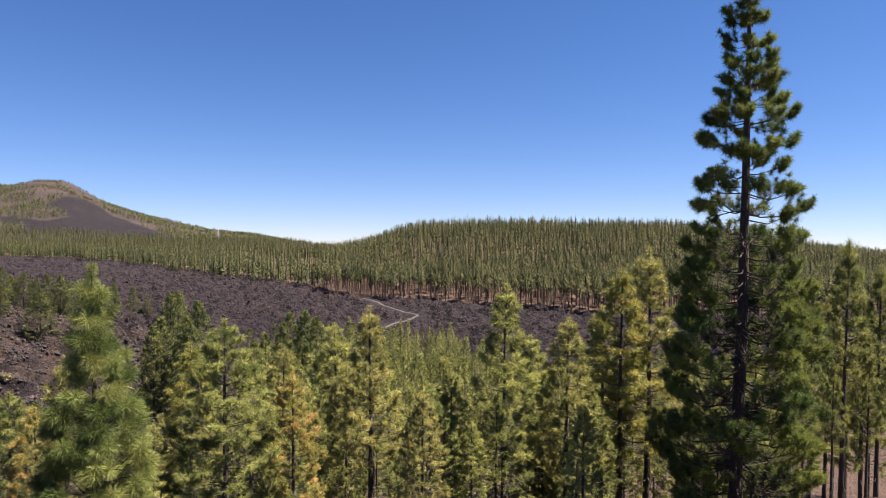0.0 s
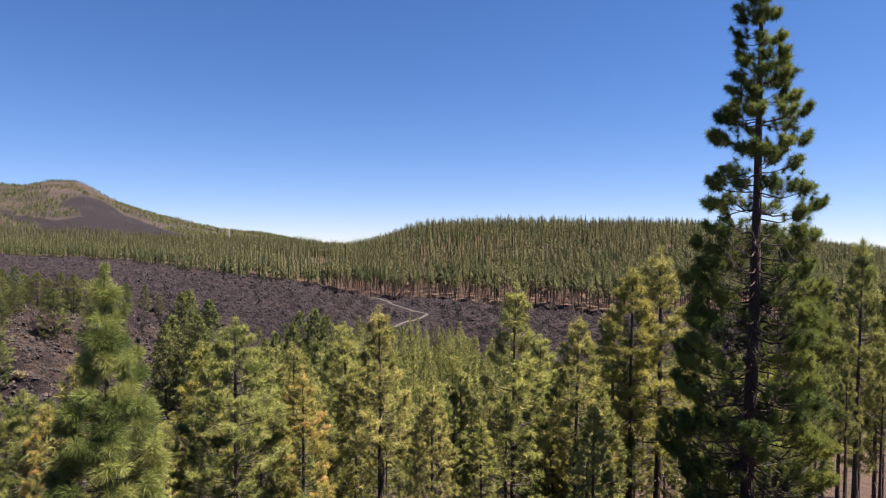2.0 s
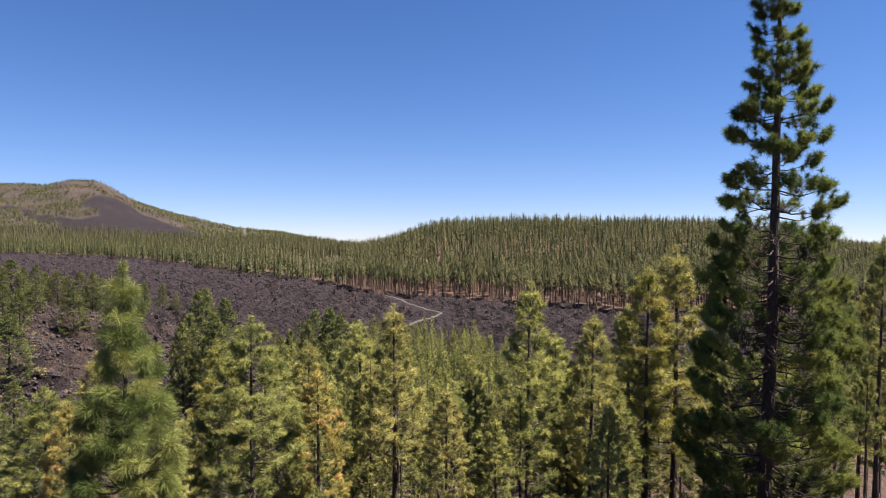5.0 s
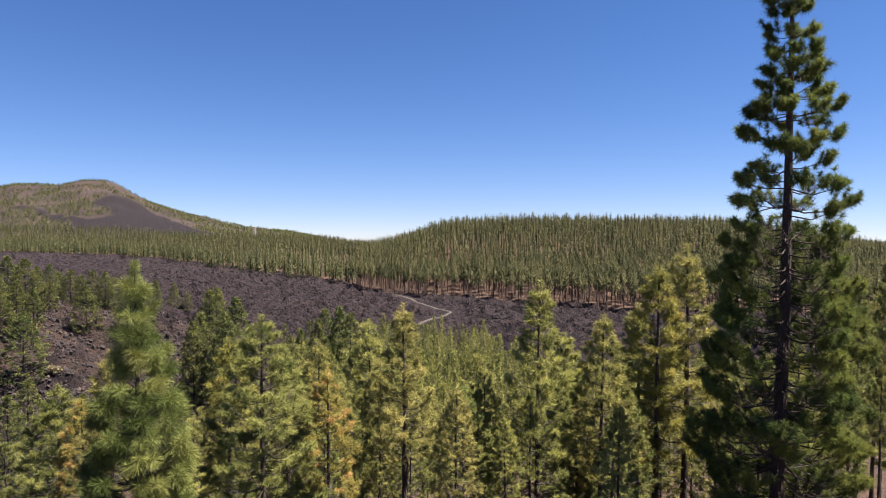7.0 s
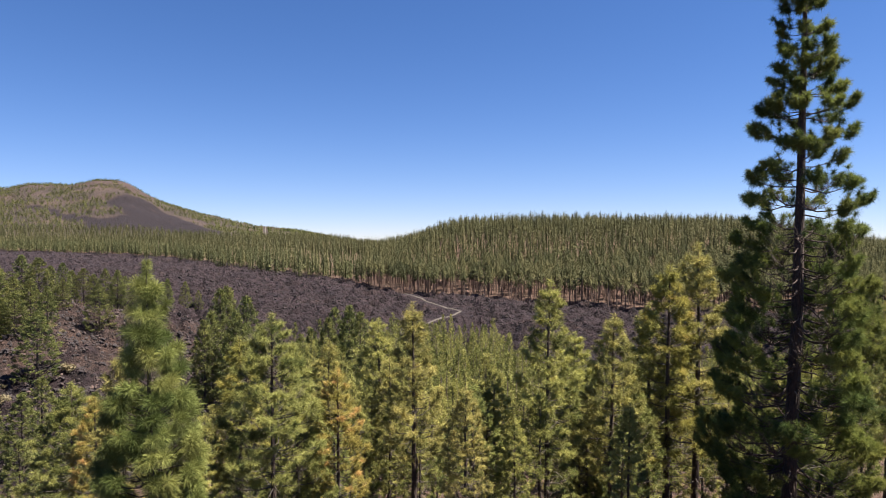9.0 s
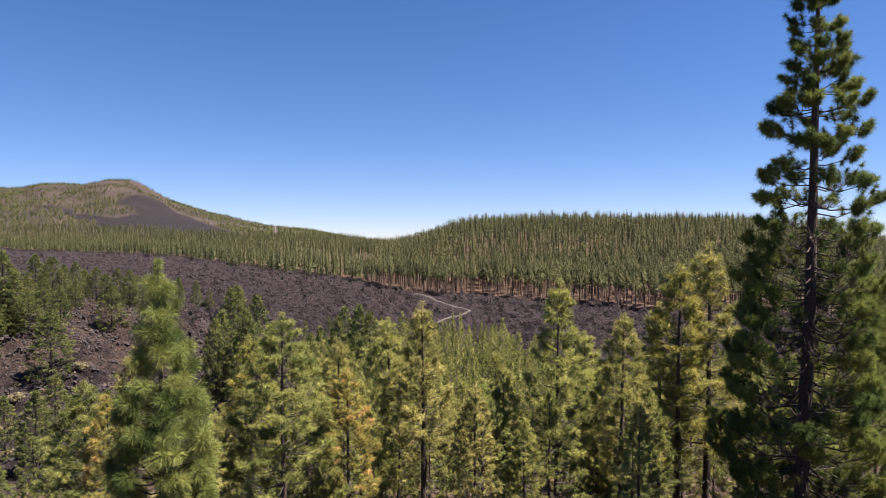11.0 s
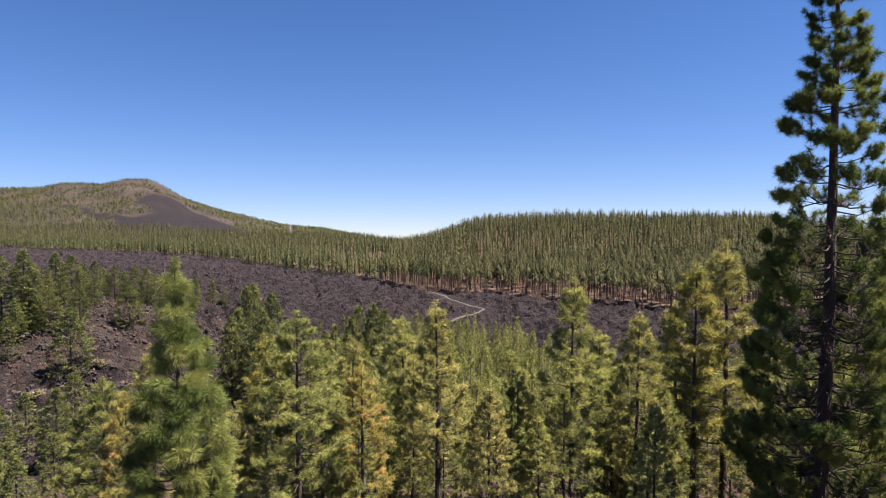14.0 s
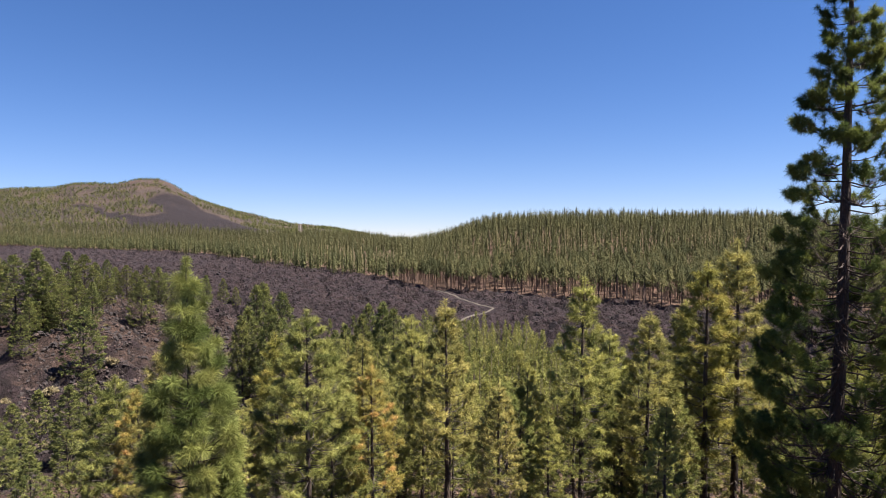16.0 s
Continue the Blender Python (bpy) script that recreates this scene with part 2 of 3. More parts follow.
Z_FAR = np.array([60, 118, 125, 138, 132, 149, 148, 139, 113, 90, 54, 15, 8, -30, -45, -60])   # ground along the far mountain
R_NEAR = np.array([0, 2.2, 3.2, 8, 13, 20, 30, 40, 60, 90, 130, 170, 9000])
D_NEAR = np.array([1.6, 1.7, 2.6, 5.4, 7.6, 10.0, 14.4, 18.2, 23.6, 27.3, 29.6, 30, 30])


def bump_at(x, y, cx, cy, sx, sy):
    return np.exp(-((x - cx) / sx) ** 2 - ((y - cy) / sy) ** 2)


def land(x, y):
    """Height of the ground without its roughness."""
    x, y = np.asarray(x, float), np.asarray(y, float)
    r = np.hypot(x, y)
    u = np.clip(x / np.maximum(y, 1.0), -3, 3)
    ahead = smooth_step(-0.75, 0.15, y / np.maximum(r, 0.01))
    z = 30 - np.interp(r, R_NEAR, D_NEAR)
    z = z + 12.6 * bump_at(x, y, -74, 112, 38, np.where(y < 112, 38, 62)) + 4.0 * bump_at(x, y, 25, 27, 7.5, 9)
    edge = np.interp(u, U_EDGE, Y_EDGE)
    z = z + np.interp(u, U_RIDGE, Z_RIDGE) * smooth_step(edge, np.maximum(edge + 150, 440), y) * (1 - smooth_step(460, 800, y))
    z = z + np.interp(u, U_FAR, Z_FAR) * smooth_step(850, 1800, y) - 200 * smooth_step(1850, 4500, y)
    z = z - (14 * smooth_step(430, 900, y) + 75 * smooth_step(900, 1900, y)) * smooth_step(-0.2, -0.06, u)
    return 28.4 * (1 - ahead) + z * ahead


def zones(x, y):
    """How much of the ground is lava, pale soil, ash and red cinder."""
    r = np.hypot(x, y)
    u = np.clip(x / np.maximum(y, 1.0), -3, 3)
    edge = np.interp(u, U_EDGE, Y_EDGE)
    near = np.interp(u, [-0.8, -0.45, -0.25, 0.0, 0.4], [62, 62, 78, 100, 105])
    lava = smooth_step(near - 8, near + 8, r) * (1 - smooth_step(edge + 2 + 30 * smooth_step(-0.1, -0.3, u), edge + 8 + 40 * smooth_step(-0.1, -0.3, u), y)) * (y > 0)
    far = smooth_step(800, 960, y + 60 * lumps(x, y, 70, 17))
    y0, u0 = y, u
    y, u = y + 34 * lumps(x, y, 60, 18) + 24 * lumps(x, y, 22, 19), u + 0.010 * lumps(x, y, 50, 20) + 0.007 * lumps(x, y, 20, 42)
    yc, uc = y0 + 0.4 * (y - y0), u0 + 0.4 * (u - u0)
    left = np.interp(yc, [1000, 1120, 1190, 1215, 1260, 1322, 1400, 1480], [-0.60, -0.60, -0.545, -0.526, -0.543, -0.566, -0.540, -0.500])
    right = np.interp(yc, [1060, 1180, 1360, 1420, 1480], [-0.320, -0.376, -0.436, -0.470, -0.505])
    cone = smooth_step(-0.003, 0.005, uc - left) * smooth_step(-0.003, 0.005, right - uc) * smooth_step(1000, 1060, y)
    flank = smooth_step(1.15, 0.8, np.abs(y - np.interp(u, [-0.70, -0.657, -0.61, -0.577, -0.54], [1320, 1280, 1175, 1115, 1080])) / np.interp(u, [-0.70, -0.64, -0.56], [20, 42, 56])) * smooth_step(-0.50, -0.54, u) * smooth_step(-0.71, -0.69, u)
    cinder = smooth_step(1470, 1640, y) * smooth_step(-0.63, -0.59, u) * (1 - smooth_step(-0.50, -0.45, u)) * (0.5 + 0.25 * lumps(x, y, 30, 41))
    knoll = bump_at(x, y, -66, 96, 34, 26) * 0.75
    far = far * (0.86 + 0.14 * lumps(x, y0, 38, 21))
    return lava, far, np.maximum(cone, flank) * (y0 > 950), np.maximum(cinder, smooth_step(0.3, 0.6, knoll + 0.4 * lumps(x, y0, 2.1, 22) + 0.25 * lumps(x, y0, 7, 23)) * 0.95)


def lumps(x, y, size, seed):
    """Value noise on a lattice, -1 to 1."""
    gx, gy = x / size, y / size
    ix, iy = np.floor(gx), np.floor(gy)
    fx, fy = gx - ix, gy - iy
    fx, fy = fx * fx * (3 - 2 * fx), fy * fy * (3 - 2 * fy)

    def at(a, b):
        h = np.sin(a * 127.1 + b * 311.7 + seed * 74.7) * 43758.5453
        return (h - np.floor(h)) * 2 - 1
    return (at(ix, iy) * (1 - fx) + at(ix + 1, iy) * fx) * (1 - fy) + (at(ix, iy + 1) * (1 - fx) + at(ix + 1, iy + 1) * fx) * fy


TRACK_LINE = [(-18, 256), (-14, 250), (-8, 232), (0, 214), (4.5, 206), (2, 198), (-3, 188), (-8, 176), (-14, 160)]


def off_track(x, y):
    """0 on the lava track, 1 away from it."""
    k = np.linspace(0, len(TRACK_LINE) - 1, 90)
    tx, ty = (np.interp(k, np.arange(len(TRACK_LINE)), [p[a] for p in TRACK_LINE]) for a in (0, 1))
    out = np.ones(np.shape(x))
    near = (np.abs(np.asarray(x) + 15) < 35) & (np.abs(np.asarray(y) - 212) < 62)
    if near.any():
        d = np.hypot(np.asarray(x)[near][:, None] - tx, np.asarray(y)[near][:, None] - ty).min(axis=1)
        out[near] = smooth_step(2.0, 6.5, d)
    return out


def surface(x, y):
    """Height of the ground with its roughness."""
    lava = zones(x, y)[0] * off_track(x, y)
    soft = lumps(x, y, 7, 1) * 0.25 + lumps(x, y, 2.3, 2) * 0.12
    hard = (1 - np.abs(lumps(x, y, 9, 3))) ** 2 * 1.3 + (1 - np.abs(lumps(x, y, 4.3, 4))) ** 2 * 1.9 + lumps(x, y, 2.0, 5) * 1.1 + lumps(x, y, 26, 6) * 1.3 - 1.2
    wide = lumps(x, y, 90, 7) * 6 * smooth_step(1000, 1500, y)
    return land(x, y) + soft * (1 - lava) * smooth_step(2, 8, np.hypot(x, y)) + hard * lava + wide


def build_ground():
    inner = np.linspace(-44, 44, 410)
    outer = np.concatenate([np.linspace(-180, -48, 45)[:-1], inner, np.linspace(48, 180, 45)[1:-1]])
    th = np.radians(outer)
    radii = np.concatenate([np.linspace(0.6, 20, 16), np.geomspace(21, 60, 26), np.geomspace(61, 118, 42), np.geomspace(119.5, 430, 135), np.geomspace(434, 620, 28), np.geomspace(632, 1000, 20), np.geomspace(1012, 2450, 95), np.geomspace(2560, 4600, 8)])
    rr, tt = np.meshgrid(radii, th, indexing="ij")
    x, y = rr * np.sin(tt), rr * np.cos(tt)
    z = surface(x, y)
    v = np.concatenate([np.stack([x, y, z], -1).reshape(-1, 3), [[0, 0, 28.4]]])
    n, m = len(radii), len(th)
    i, j = np.meshgrid(np.arange(n - 1), np.arange(m), indexing="ij")
    k = (j + 1) % m
    q = np.stack([i * m + j, (i + 1) * m + j, (i + 1) * m + k, i * m + k], -1).reshape(-1, 4)[:, ::-1]
    j = np.arange(m)
    t = np.stack([np.full(m, n * m), (j + 1) % m, j], -1)
    me = mesh_from("ground", v, t, GROUND, q, False)
    flat = zones(v[:, 0], v[:, 1])
    for name, value in zip(("lava", "pale", "ash", "cinder"), flat):
        me.attributes.new(name, "FLOAT", "POINT").data.foreach_set("value", value.astype(np.float32))
    return tagged(new("ground", me), "volcanic valley of black lava, red soil and ash", "ground", kind="structure")


build_ground()


def strip(name, pts, width, mat, label, above=0.12):
    """A track that follows the ground."""
    pts = np.array(pts, float)
    s = np.linspace(0, len(pts) - 1, 12 * len(pts))
    c = np.stack([np.interp(s, np.arange(len(pts)), pts[:, a]) for a in (0, 1)], -1)
    for _ in range(8):
        c[1:-1] = (c[:-2] + 2 * c[1:-1] + c[2:]) / 4
    d = np.gradient(c, axis=0)
    d /= np.linalg.norm(d, axis=1, keepdims=True)
    side = np.stack([-d[:, 1], d[:, 0]], -1)
    v = []
    for f in (-0.5, -0.17, 0.17, 0.5):
        w = width * (f + 0.12 * lumps(c[:, 0] * 1.0, c[:, 1], 4, 9))[:, None] if abs(f) == 0.5 else width * f
        p = c + side * w
        z = np.max([surface(p[:, 0] + ox, p[:, 1] + oy) for ox, oy in ((0, 0), (0.8, 0), (-0.8, 0), (0, 0.8), (0, -0.8))], axis=0)
        v.append(np.column_stack([p, z + (above if abs(f) < 0.4 else -0.15)]))
    n = len(c)
    v = np.stack(v, 1).reshape(-1, 3)
    i, j = np.meshgrid(np.arange(n - 1), np.arange(3), indexing="ij")
    q = np.stack([i * 4 + j, i * 4 + j + 1, (i + 1) * 4 + j + 1, (i + 1) * 4 + j], -1).reshape(-1, 4)
    return tagged(new(name, mesh_from(name, v, None, mat, q, True)), label, "track", kind="structure")


strip("road", TRACK_LINE, 1.35, TRACK, "pale dirt track winding across the black lava field")
strip("road", [(-530, 1775), (-476, 1590), (-420, 1404), (-360, 1204)], 4.6, TRACK, "pale firebreak track climbing the far ridge", 2.0)


# ---------------------------------------------------------------- pines
def make_pine(rng, height, radius, base, whorl, tuft, count, width, mat, sides=8, arms=5, fork=5, top=0.985, rise=0.8, inner=0.25, thick_low=1.0, dead=6, bare=0.0, trunk_radius=None, droop=0.12, tip=1.05, sway=0.12, bias=0.5, bald=None, least=0.72, kite=False, double=0.4, close=0.45):
    """A pine with its foot at the origin: a tapered trunk, whorls of limbs that curve up at the ends, brushes of needles.
    base: where the green crown begins; radius: (share of the height, metres) pairs."""
    foot = trunk_radius or height * 0.0065 + 0.03
    hs = np.linspace(-0.4, height, 14)
    lean = np.cumsum(rng.normal(0, height * 0.0012, (14, 2)), axis=0)
    axis = np.column_stack([lean, hs])
    trunk = Wood()
    share = np.clip(hs / height, 0, 1)
    trunk.tube(axis, foot * (1 - share) ** 0.75 + 0.012 + 0.35 * foot * np.exp(-np.maximum(hs, 0) / 0.5), sides, rng, 0.07)
    rad_at = lambda h: foot * max(1 - h / height, 0.0) ** 0.75 + 0.012
    on_axis = lambda h: np.array([np.interp(h, hs, axis[:, 0]), np.interp(h, hs, axis[:, 1]), h])
    limbs, tufts = [], []
    h, turn = base * height, rng.uniform(0, 6.28)
    reach_h, reach_r = np.array(radius, float).T
    while h < height * top:
        s = h / height
        reach = np.interp(s, reach_h, reach_r)
        n = max(3, int(round(arms * rng.uniform(0.75, 1.2))))
        for a in range(n):
            turn_a = turn + (a + rng.uniform(-0.3, 0.3)) * 2 * np.pi / n
            length = reach * rng.uniform(least, 1.1)
            limb_age = rng.random()
            if bare and rng.random() < bare * (1 - s):
                length *= 0.7
            up = rise * (0.15 + 1.1 * s ** 2) + rng.uniform(-sway, sway)
            start = on_axis(h + rng.uniform(-0.5, 0.5) * whorl * 0.35)
            out = np.array([math.cos(turn_a), math.sin(turn_a), 0])
            k = np.linspace(0, 1, 4 if sides < 10 else 5)
            sag = -0.22 * (1 - s) * length
            pts = start + out * (k * length)[:, None] + np.array([0, 0, 1]) * (k * up * length + sag * np.sin(k * np.pi * 0.9) + 0.16 * length * k ** 3)[:, None]
            pts[1:-1] += rng.normal(0, 0.03 * length, (len(k) - 2, 3))
            wood = Wood()
            thick = min(rad_at(h) * 0.36, 0.010 + 0.010 * length)
            wood.tube(pts if sides > 6 else pts[[0, -1]], (thick * (1 - 0.75 * k))[:: 1 if sides > 6 else len(k) - 1], 5 if sides > 10 else 4 if sides > 6 else 3)
            own = []
            ends = [(pts[-1], pts[-1] - pts[-2])]
            twigs = max(1, int(round(fork * min(length / 1.6, 1.5) * rng.uniform(0.8, 1.2))))
            for w in range(twigs):
                f = inner + (0.97 - inner) * rng.random() ** 0.65
                p0 = np.array([np.interp(f, k, pts[:, q]) for q in range(3)])
                across = np.cross(out, [0, 0, 1]) * rng.choice([-1, 1])
                d = out * rng.uniform(0.3, 0.9) + across * rng.uniform(0.2, 1.0) + np.array([0, 0, rng.uniform(0.1, 0.85)])
                d /= np.linalg.norm(d)
                l2 = length * (1.05 - f) * rng.uniform(0.35, 0.75) + tuft * 0.5
                p1 = p0 + d * l2 * 0.55
                p2 = p1 + (d + np.array([0, 0, 0.35])) * l2 * 0.45
                if sides > 10:
                    wood.tube([p0, p1, p2], [thick * 0.4, thick * 0.3, thick * 0.18], 3)
                elif sides > 6:
                    wood.tube([p0, p2], [thick * 0.35, thick * 0.2], 3)
                ends.append((p2, p2 - p1))
            for p, d in ends:
                d = d / (np.linalg.norm(d) + 1e-9) + np.array([0, 0, 0.35])
                d /= np.linalg.norm(d)
                size = tuft * rng.uniform(0.75, 1.15)
                old = 0.65 * limb_age + 0.35 * rng.random()
                own.append((*p, *d, size, old))
                if rng.random() < double:
                    own.append((*(p - d * size * 0.8), *d, size * 0.85, old * 0.8))
            if bald and s < bald[1] and math.cos(turn_a - bald[0]) > bald[2] and rng.random() < 0.8:
                own = own[:1]                # a shaded limb that has shed all but its tip
            limbs.append((wood, own))
            tufts += own
        turn += 0.9 + rng.uniform(-0.3, 0.3)
        h += whorl * rng.uniform(0.75, 1.25) * (1 - close * s) * (thick_low if s < 0.52 else 1.0)
    # the leader: a dense brush at the very tip
    for f in (1.0, 0.985, 0.965):
        tufts.append((*on_axis(height * f), 0, 0, 1, tuft * tip, 0.6))
    lead = tufts[-3:]
    # dead stubs below the crown
    stubs = Wood()
    for _ in range(dead):
        hd = rng.uniform(0.12, base + 0.22) * height
        a = rng.uniform(0, 6.28)
        o = np.array([math.cos(a), math.sin(a), rng.uniform(-0.25, 0.15)])
        ln = np.interp(base, reach_h, reach_r) * rng.uniform(0.3, 0.85)
        p = on_axis(hd)
        bend = rng.normal(0, 0.08 * ln, (2, 3))
        stubs.tube([p, p + o * ln * 0.5 + bend[0], p + o * ln + bend[1]], [0.022, 0.014, 0.005], 3)
    return trunk, limbs, tufts, lead, stubs, (count, width, mat, rng, droop, kite, bias)


def thing(name, label, category="tree", group=""):
    return tagged(new(name), label, category, group)


def part(name, me, parent, label=""):
    ob = new(name, me)
    ob.parent = parent
    return tagged(ob, label)


def pine_object(name, made, label, group=""):
    """Trunk, limbs and crown under one empty."""
    trunk, limbs, tufts, lead, stubs, brush = made
    ob = thing(name, label, "tree", group)
    part("trunk", trunk.mesh("trunk", BARK), ob, "dark furrowed pine trunk")
    wood = Wood()
    for w, _ in limbs:
        wood.v += w.v
        wood.q += [q + wood.count for q in w.q]
        wood.t += [t + wood.count for t in w.t]
        wood.count += w.count
    tagged(part("branchwork", wood.mesh("branchwork", TWIG), ob), kind="stuff")
    if stubs.count:
        tagged(part("deadwood", stubs.mesh("deadwood", DEADWOOD), ob, "bare grey dead branches"), kind="stuff")
    part("crown", needle_mesh("crown", tufts, *brush), ob)
    return ob


def place(ob, x, y, height, tip_z, turn, wide=1.0):
    """Stands a pine of that height on the ground, scaled so that its top reaches tip_z."""
    g = float(surface(np.array([x]), np.array([y]))[0])
    s = (tip_z - g) / height
    ob.matrix_basis = Matrix.Translation((x, y, g - 0.05)) @ Matrix.Rotation(turn, 4, "Z") @ Matrix.Diagonal((s * wide, s * wide, s, 1))
    return ob


def copy_to(ob, x, y, height, tip_z, turn, wide=1.0):
    g = float(surface(np.array([x]), np.array([y]))[0])
    s = (tip_z - g) / height
    made = copy_thing(ob, Matrix.Identity(4))
    made.matrix_basis = Matrix.Translation((x, y, g - 0.05)) @ Matrix.Rotation(turn, 4, "Z") @ Matrix.Diagonal((s * wide, s * wide, s, 1))
    return made


def hero(made, label):
    """The tall pine: every limb a part of its own, with its needles on it."""
    trunk, limbs, tufts, lead, stubs, brush = made
    ob = thing("pine_tree", label)
    part("trunk", trunk.mesh("trunk", BARK), ob, "dark furrowed pine trunk")
    for wood, own in limbs:
        limb = part("limb", wood.mesh("limb", BARK), ob)
        part("needles", needle_mesh("needles", own, *brush), limb)
    part("leader", needle_mesh("leader", lead, *brush), ob)
    for k in range(len(stubs.v)):
        one = Wood()
        one.v, one.count = [stubs.v[k]], len(stubs.v[k])
        first = stubs.q[k].min()
        one.q, one.t = [stubs.q[k] - first], [stubs.t[k] - first]
        part("dead_branch", one.mesh("dead_branch", DEADWOOD), ob, "bare grey dead branch")
    return ob


# the tall pine close by
rng = np.random.default_rng(11)
g = float(surface(np.array([11.3]), np.array([20.0]))[0])
tall = 39.3 - g
PROFILE = [(19, 2.9), (22, 3.1), (24, 2.85), (26, 2.6), (28.5, 2.3), (30.2, 2.2), (31.6, 1.8), (32.8, 1.72), (34, 1.3), (35, 1.15), (36.2, 0.85), (37.5, 0.62), (38.6, 0.38), (39.3, 0.12)]   # height, reach
pine = hero(make_pine(rng, tall, [((z - g) / tall, r * 0.92) for z, r in PROFILE], 0.1, 0.98, 0.265, 80, 0.0069, NEEDLES_DARK,
                      14, 7, 14, rise=0.12, sway=0.13, inner=0.33, bald=(math.atan2(-20, -11.3), 0.6, 0.72), thick_low=0.52, dead=34, bare=0.0, trunk_radius=0.24, least=0.66, bias=0.3, double=0.75), "tall dark green pine with layered limbs, backlit")
pine.matrix_basis = Matrix.Translation((11.3, 20.0, g))

# the young pine in front, with long fresh needles
rng = np.random.default_rng(8)
g = float(surface(np.array([-6.4]), np.array([13.0]))[0])
tall = 29.15 - g
PROFILE = [(22, 1.0), (24.5, 0.95), (25.6, 0.8), (26.4, 0.62), (27.2, 0.40), (28.2, 0.20), (28.8, 0.08)]
pine = hero(make_pine(rng, tall, [((z - g) / tall, r) for z, r in PROFILE], 0.06, 0.70, 0.31, 205, 0.0035, NEEDLES_FRESH,
                      12, 6, 7.5, top=0.91, rise=0.75, inner=0.4, thick_low=0.55, dead=5, trunk_radius=0.072, droop=0.08, tip=0.6, bias=0.5, least=0.8, kite=True, double=0.25), "young bright green pine with long drooping needles")
pine.matrix_basis = Matrix.Translation((-6.4, 13.0, g))

# kinds of middling pine, each built once
CONE = [(0.1, 1.75), (0.4, 1.6), (0.6, 1.25), (0.78, 0.75), (0.9, 0.36), (1, 0.08)]
SLIM = [(0.2, 1.45), (0.5, 1.25), (0.7, 0.85), (0.85, 0.48), (0.93, 0.28), (1, 0.08)]
BROAD = [(0.1, 2.3), (0.4, 2.15), (0.6, 1.65), (0.78, 1.0), (0.91, 0.45), (1, 0.1)]
GREEN, YELLOW = "green pine in the sunny valley wood", "yellowing pine with dry orange tufts"
KINDS = []
for seed, (shape, mat, crown_base, label) in enumerate([(CONE, NEEDLES, 0.12, GREEN), (SLIM, NEEDLES, 0.3, "slim green pine with a bare lower trunk"), (BROAD, NEEDLES_BUSHY, 0.08, "broad bushy green pine"),
                                            (CONE, NEEDLES_ORANGE, 0.12, YELLOW), (SLIM, NEEDLES_DRY, 0.3, "slim yellow-green pine with a bare lower trunk"), (CONE, NEEDLES, 0.25, GREEN), ([(f, w * 0.85) for f, w in SLIM], NEEDLES_BUSHY, 0.42, "tall pine with a long bare dark trunk")]):
    made = make_pine(np.random.default_rng(30 + seed), 10.5, shape, crown_base, 0.70 if shape is BROAD else 0.47 if shape is CONE else 0.58, *((0.30, 58, 0.0082) if shape is BROAD else (0.285, 40, 0.0095)), mat, 8, 7 if shape is BROAD else 5, 10,
                     bias=0.35, inner=0.45, top=0.955, dead=5 if shape is BROAD else 20, bare=0.0 if shape is BROAD else 0.2, double=0.4, close=0.25, least=0.66)
    KINDS.append(pine_object("pine_tree", made, label, "pines of the valley wood"))

# the pines by place: x, y and the height of the tip
FRONT = [(-8.1, 15.0, 26.9), (-12.9, 22.0, 23.7), (-16.9, 27.0, 22.9), (-9.0, 26.0, 25.1), (-6.1, 21.0, 26.9), (-6.1, 31.0, 24.0), (-4.0, 22.0, 24.8), (-5.1, 44.0, 23.1), (-1.5, 27.0, 26.5), (0.7, 22.0, 24.1), (2.1, 27.0, 23.7), (4.3, 26.0, 27.6), (7.6, 36.0, 23.6), (7.3, 27.0, 26.0), (6.3, 21.0, 23.8), (10.8, 30.0, 28.0), (10.9, 33.0, 25.7), (12.7, 31.0, 29.0), (-8.1, 20.0, 23.7), (-6.0, 24.0, 23.6), (2.7, 24.0, 22.3), (-0.9, 36.0, 20.3), (-3.3, 34.0, 22.5), (6.9, 30.0, 21.6)]
RIGHT = [(20.2, 29.0, 27.2), (23.9, 33.0, 26.3), (30.4, 40.0, 29.2), (28.4, 36.0, 26.2), (27.0, 33.0, 27.9), (23.4, 31.0, 29.3), (22.8, 35.0, 26.1), (33.2, 45.0, 23.2), (40.2, 50.0, 21.0), (17.1, 25.0, 25.3), (19.9, 27.0, 23.8), (24.8, 31.0, 23.7), (23.9, 28.0, 25.8)]
KNOLL = [(-59.2, 103.0, 19.5), (-57.1, 84.0, 17.6), (-72.0, 95.0, 25.5), (-75.9, 95.0, 24.3), (-71.8, 97.5, 22.6), (-74.9, 107.0, 24.3), (-72.7, 101.5, 21.0), (-72.7, 108.0, 23.6), (-72.2, 110.5, 22.1), (-74.1, 117.0, 22.3), (-73.8, 119.5, 20.6), (-71.7, 119.5, 20.9), (-70.1, 120.5, 19.8), (-67.4, 119.5, 20.9), (-64.5, 118.5, 20.7), (-64.5, 121.5, 19.2), (-64.4, 125.0, 17.9), (-70.2, 94.5, 18.5), (-70.8, 91.5, 18.0), (-67.2, 85.0, 16.0), (-58.8, 136.0, 16.8), (-57.2, 139.5, 14.5), (-62.0, 134.5, 17.6), (-80.9, 96.5, 24.7), (-79.9, 91.5, 22.3), (-67.1, 97.5, 20.9), (-63.9, 96.5, 19.9), (-67.6, 94.5, 19.2), (-71.0, 94.5, 20.5), (-68.9, 108.5, 19.9)]
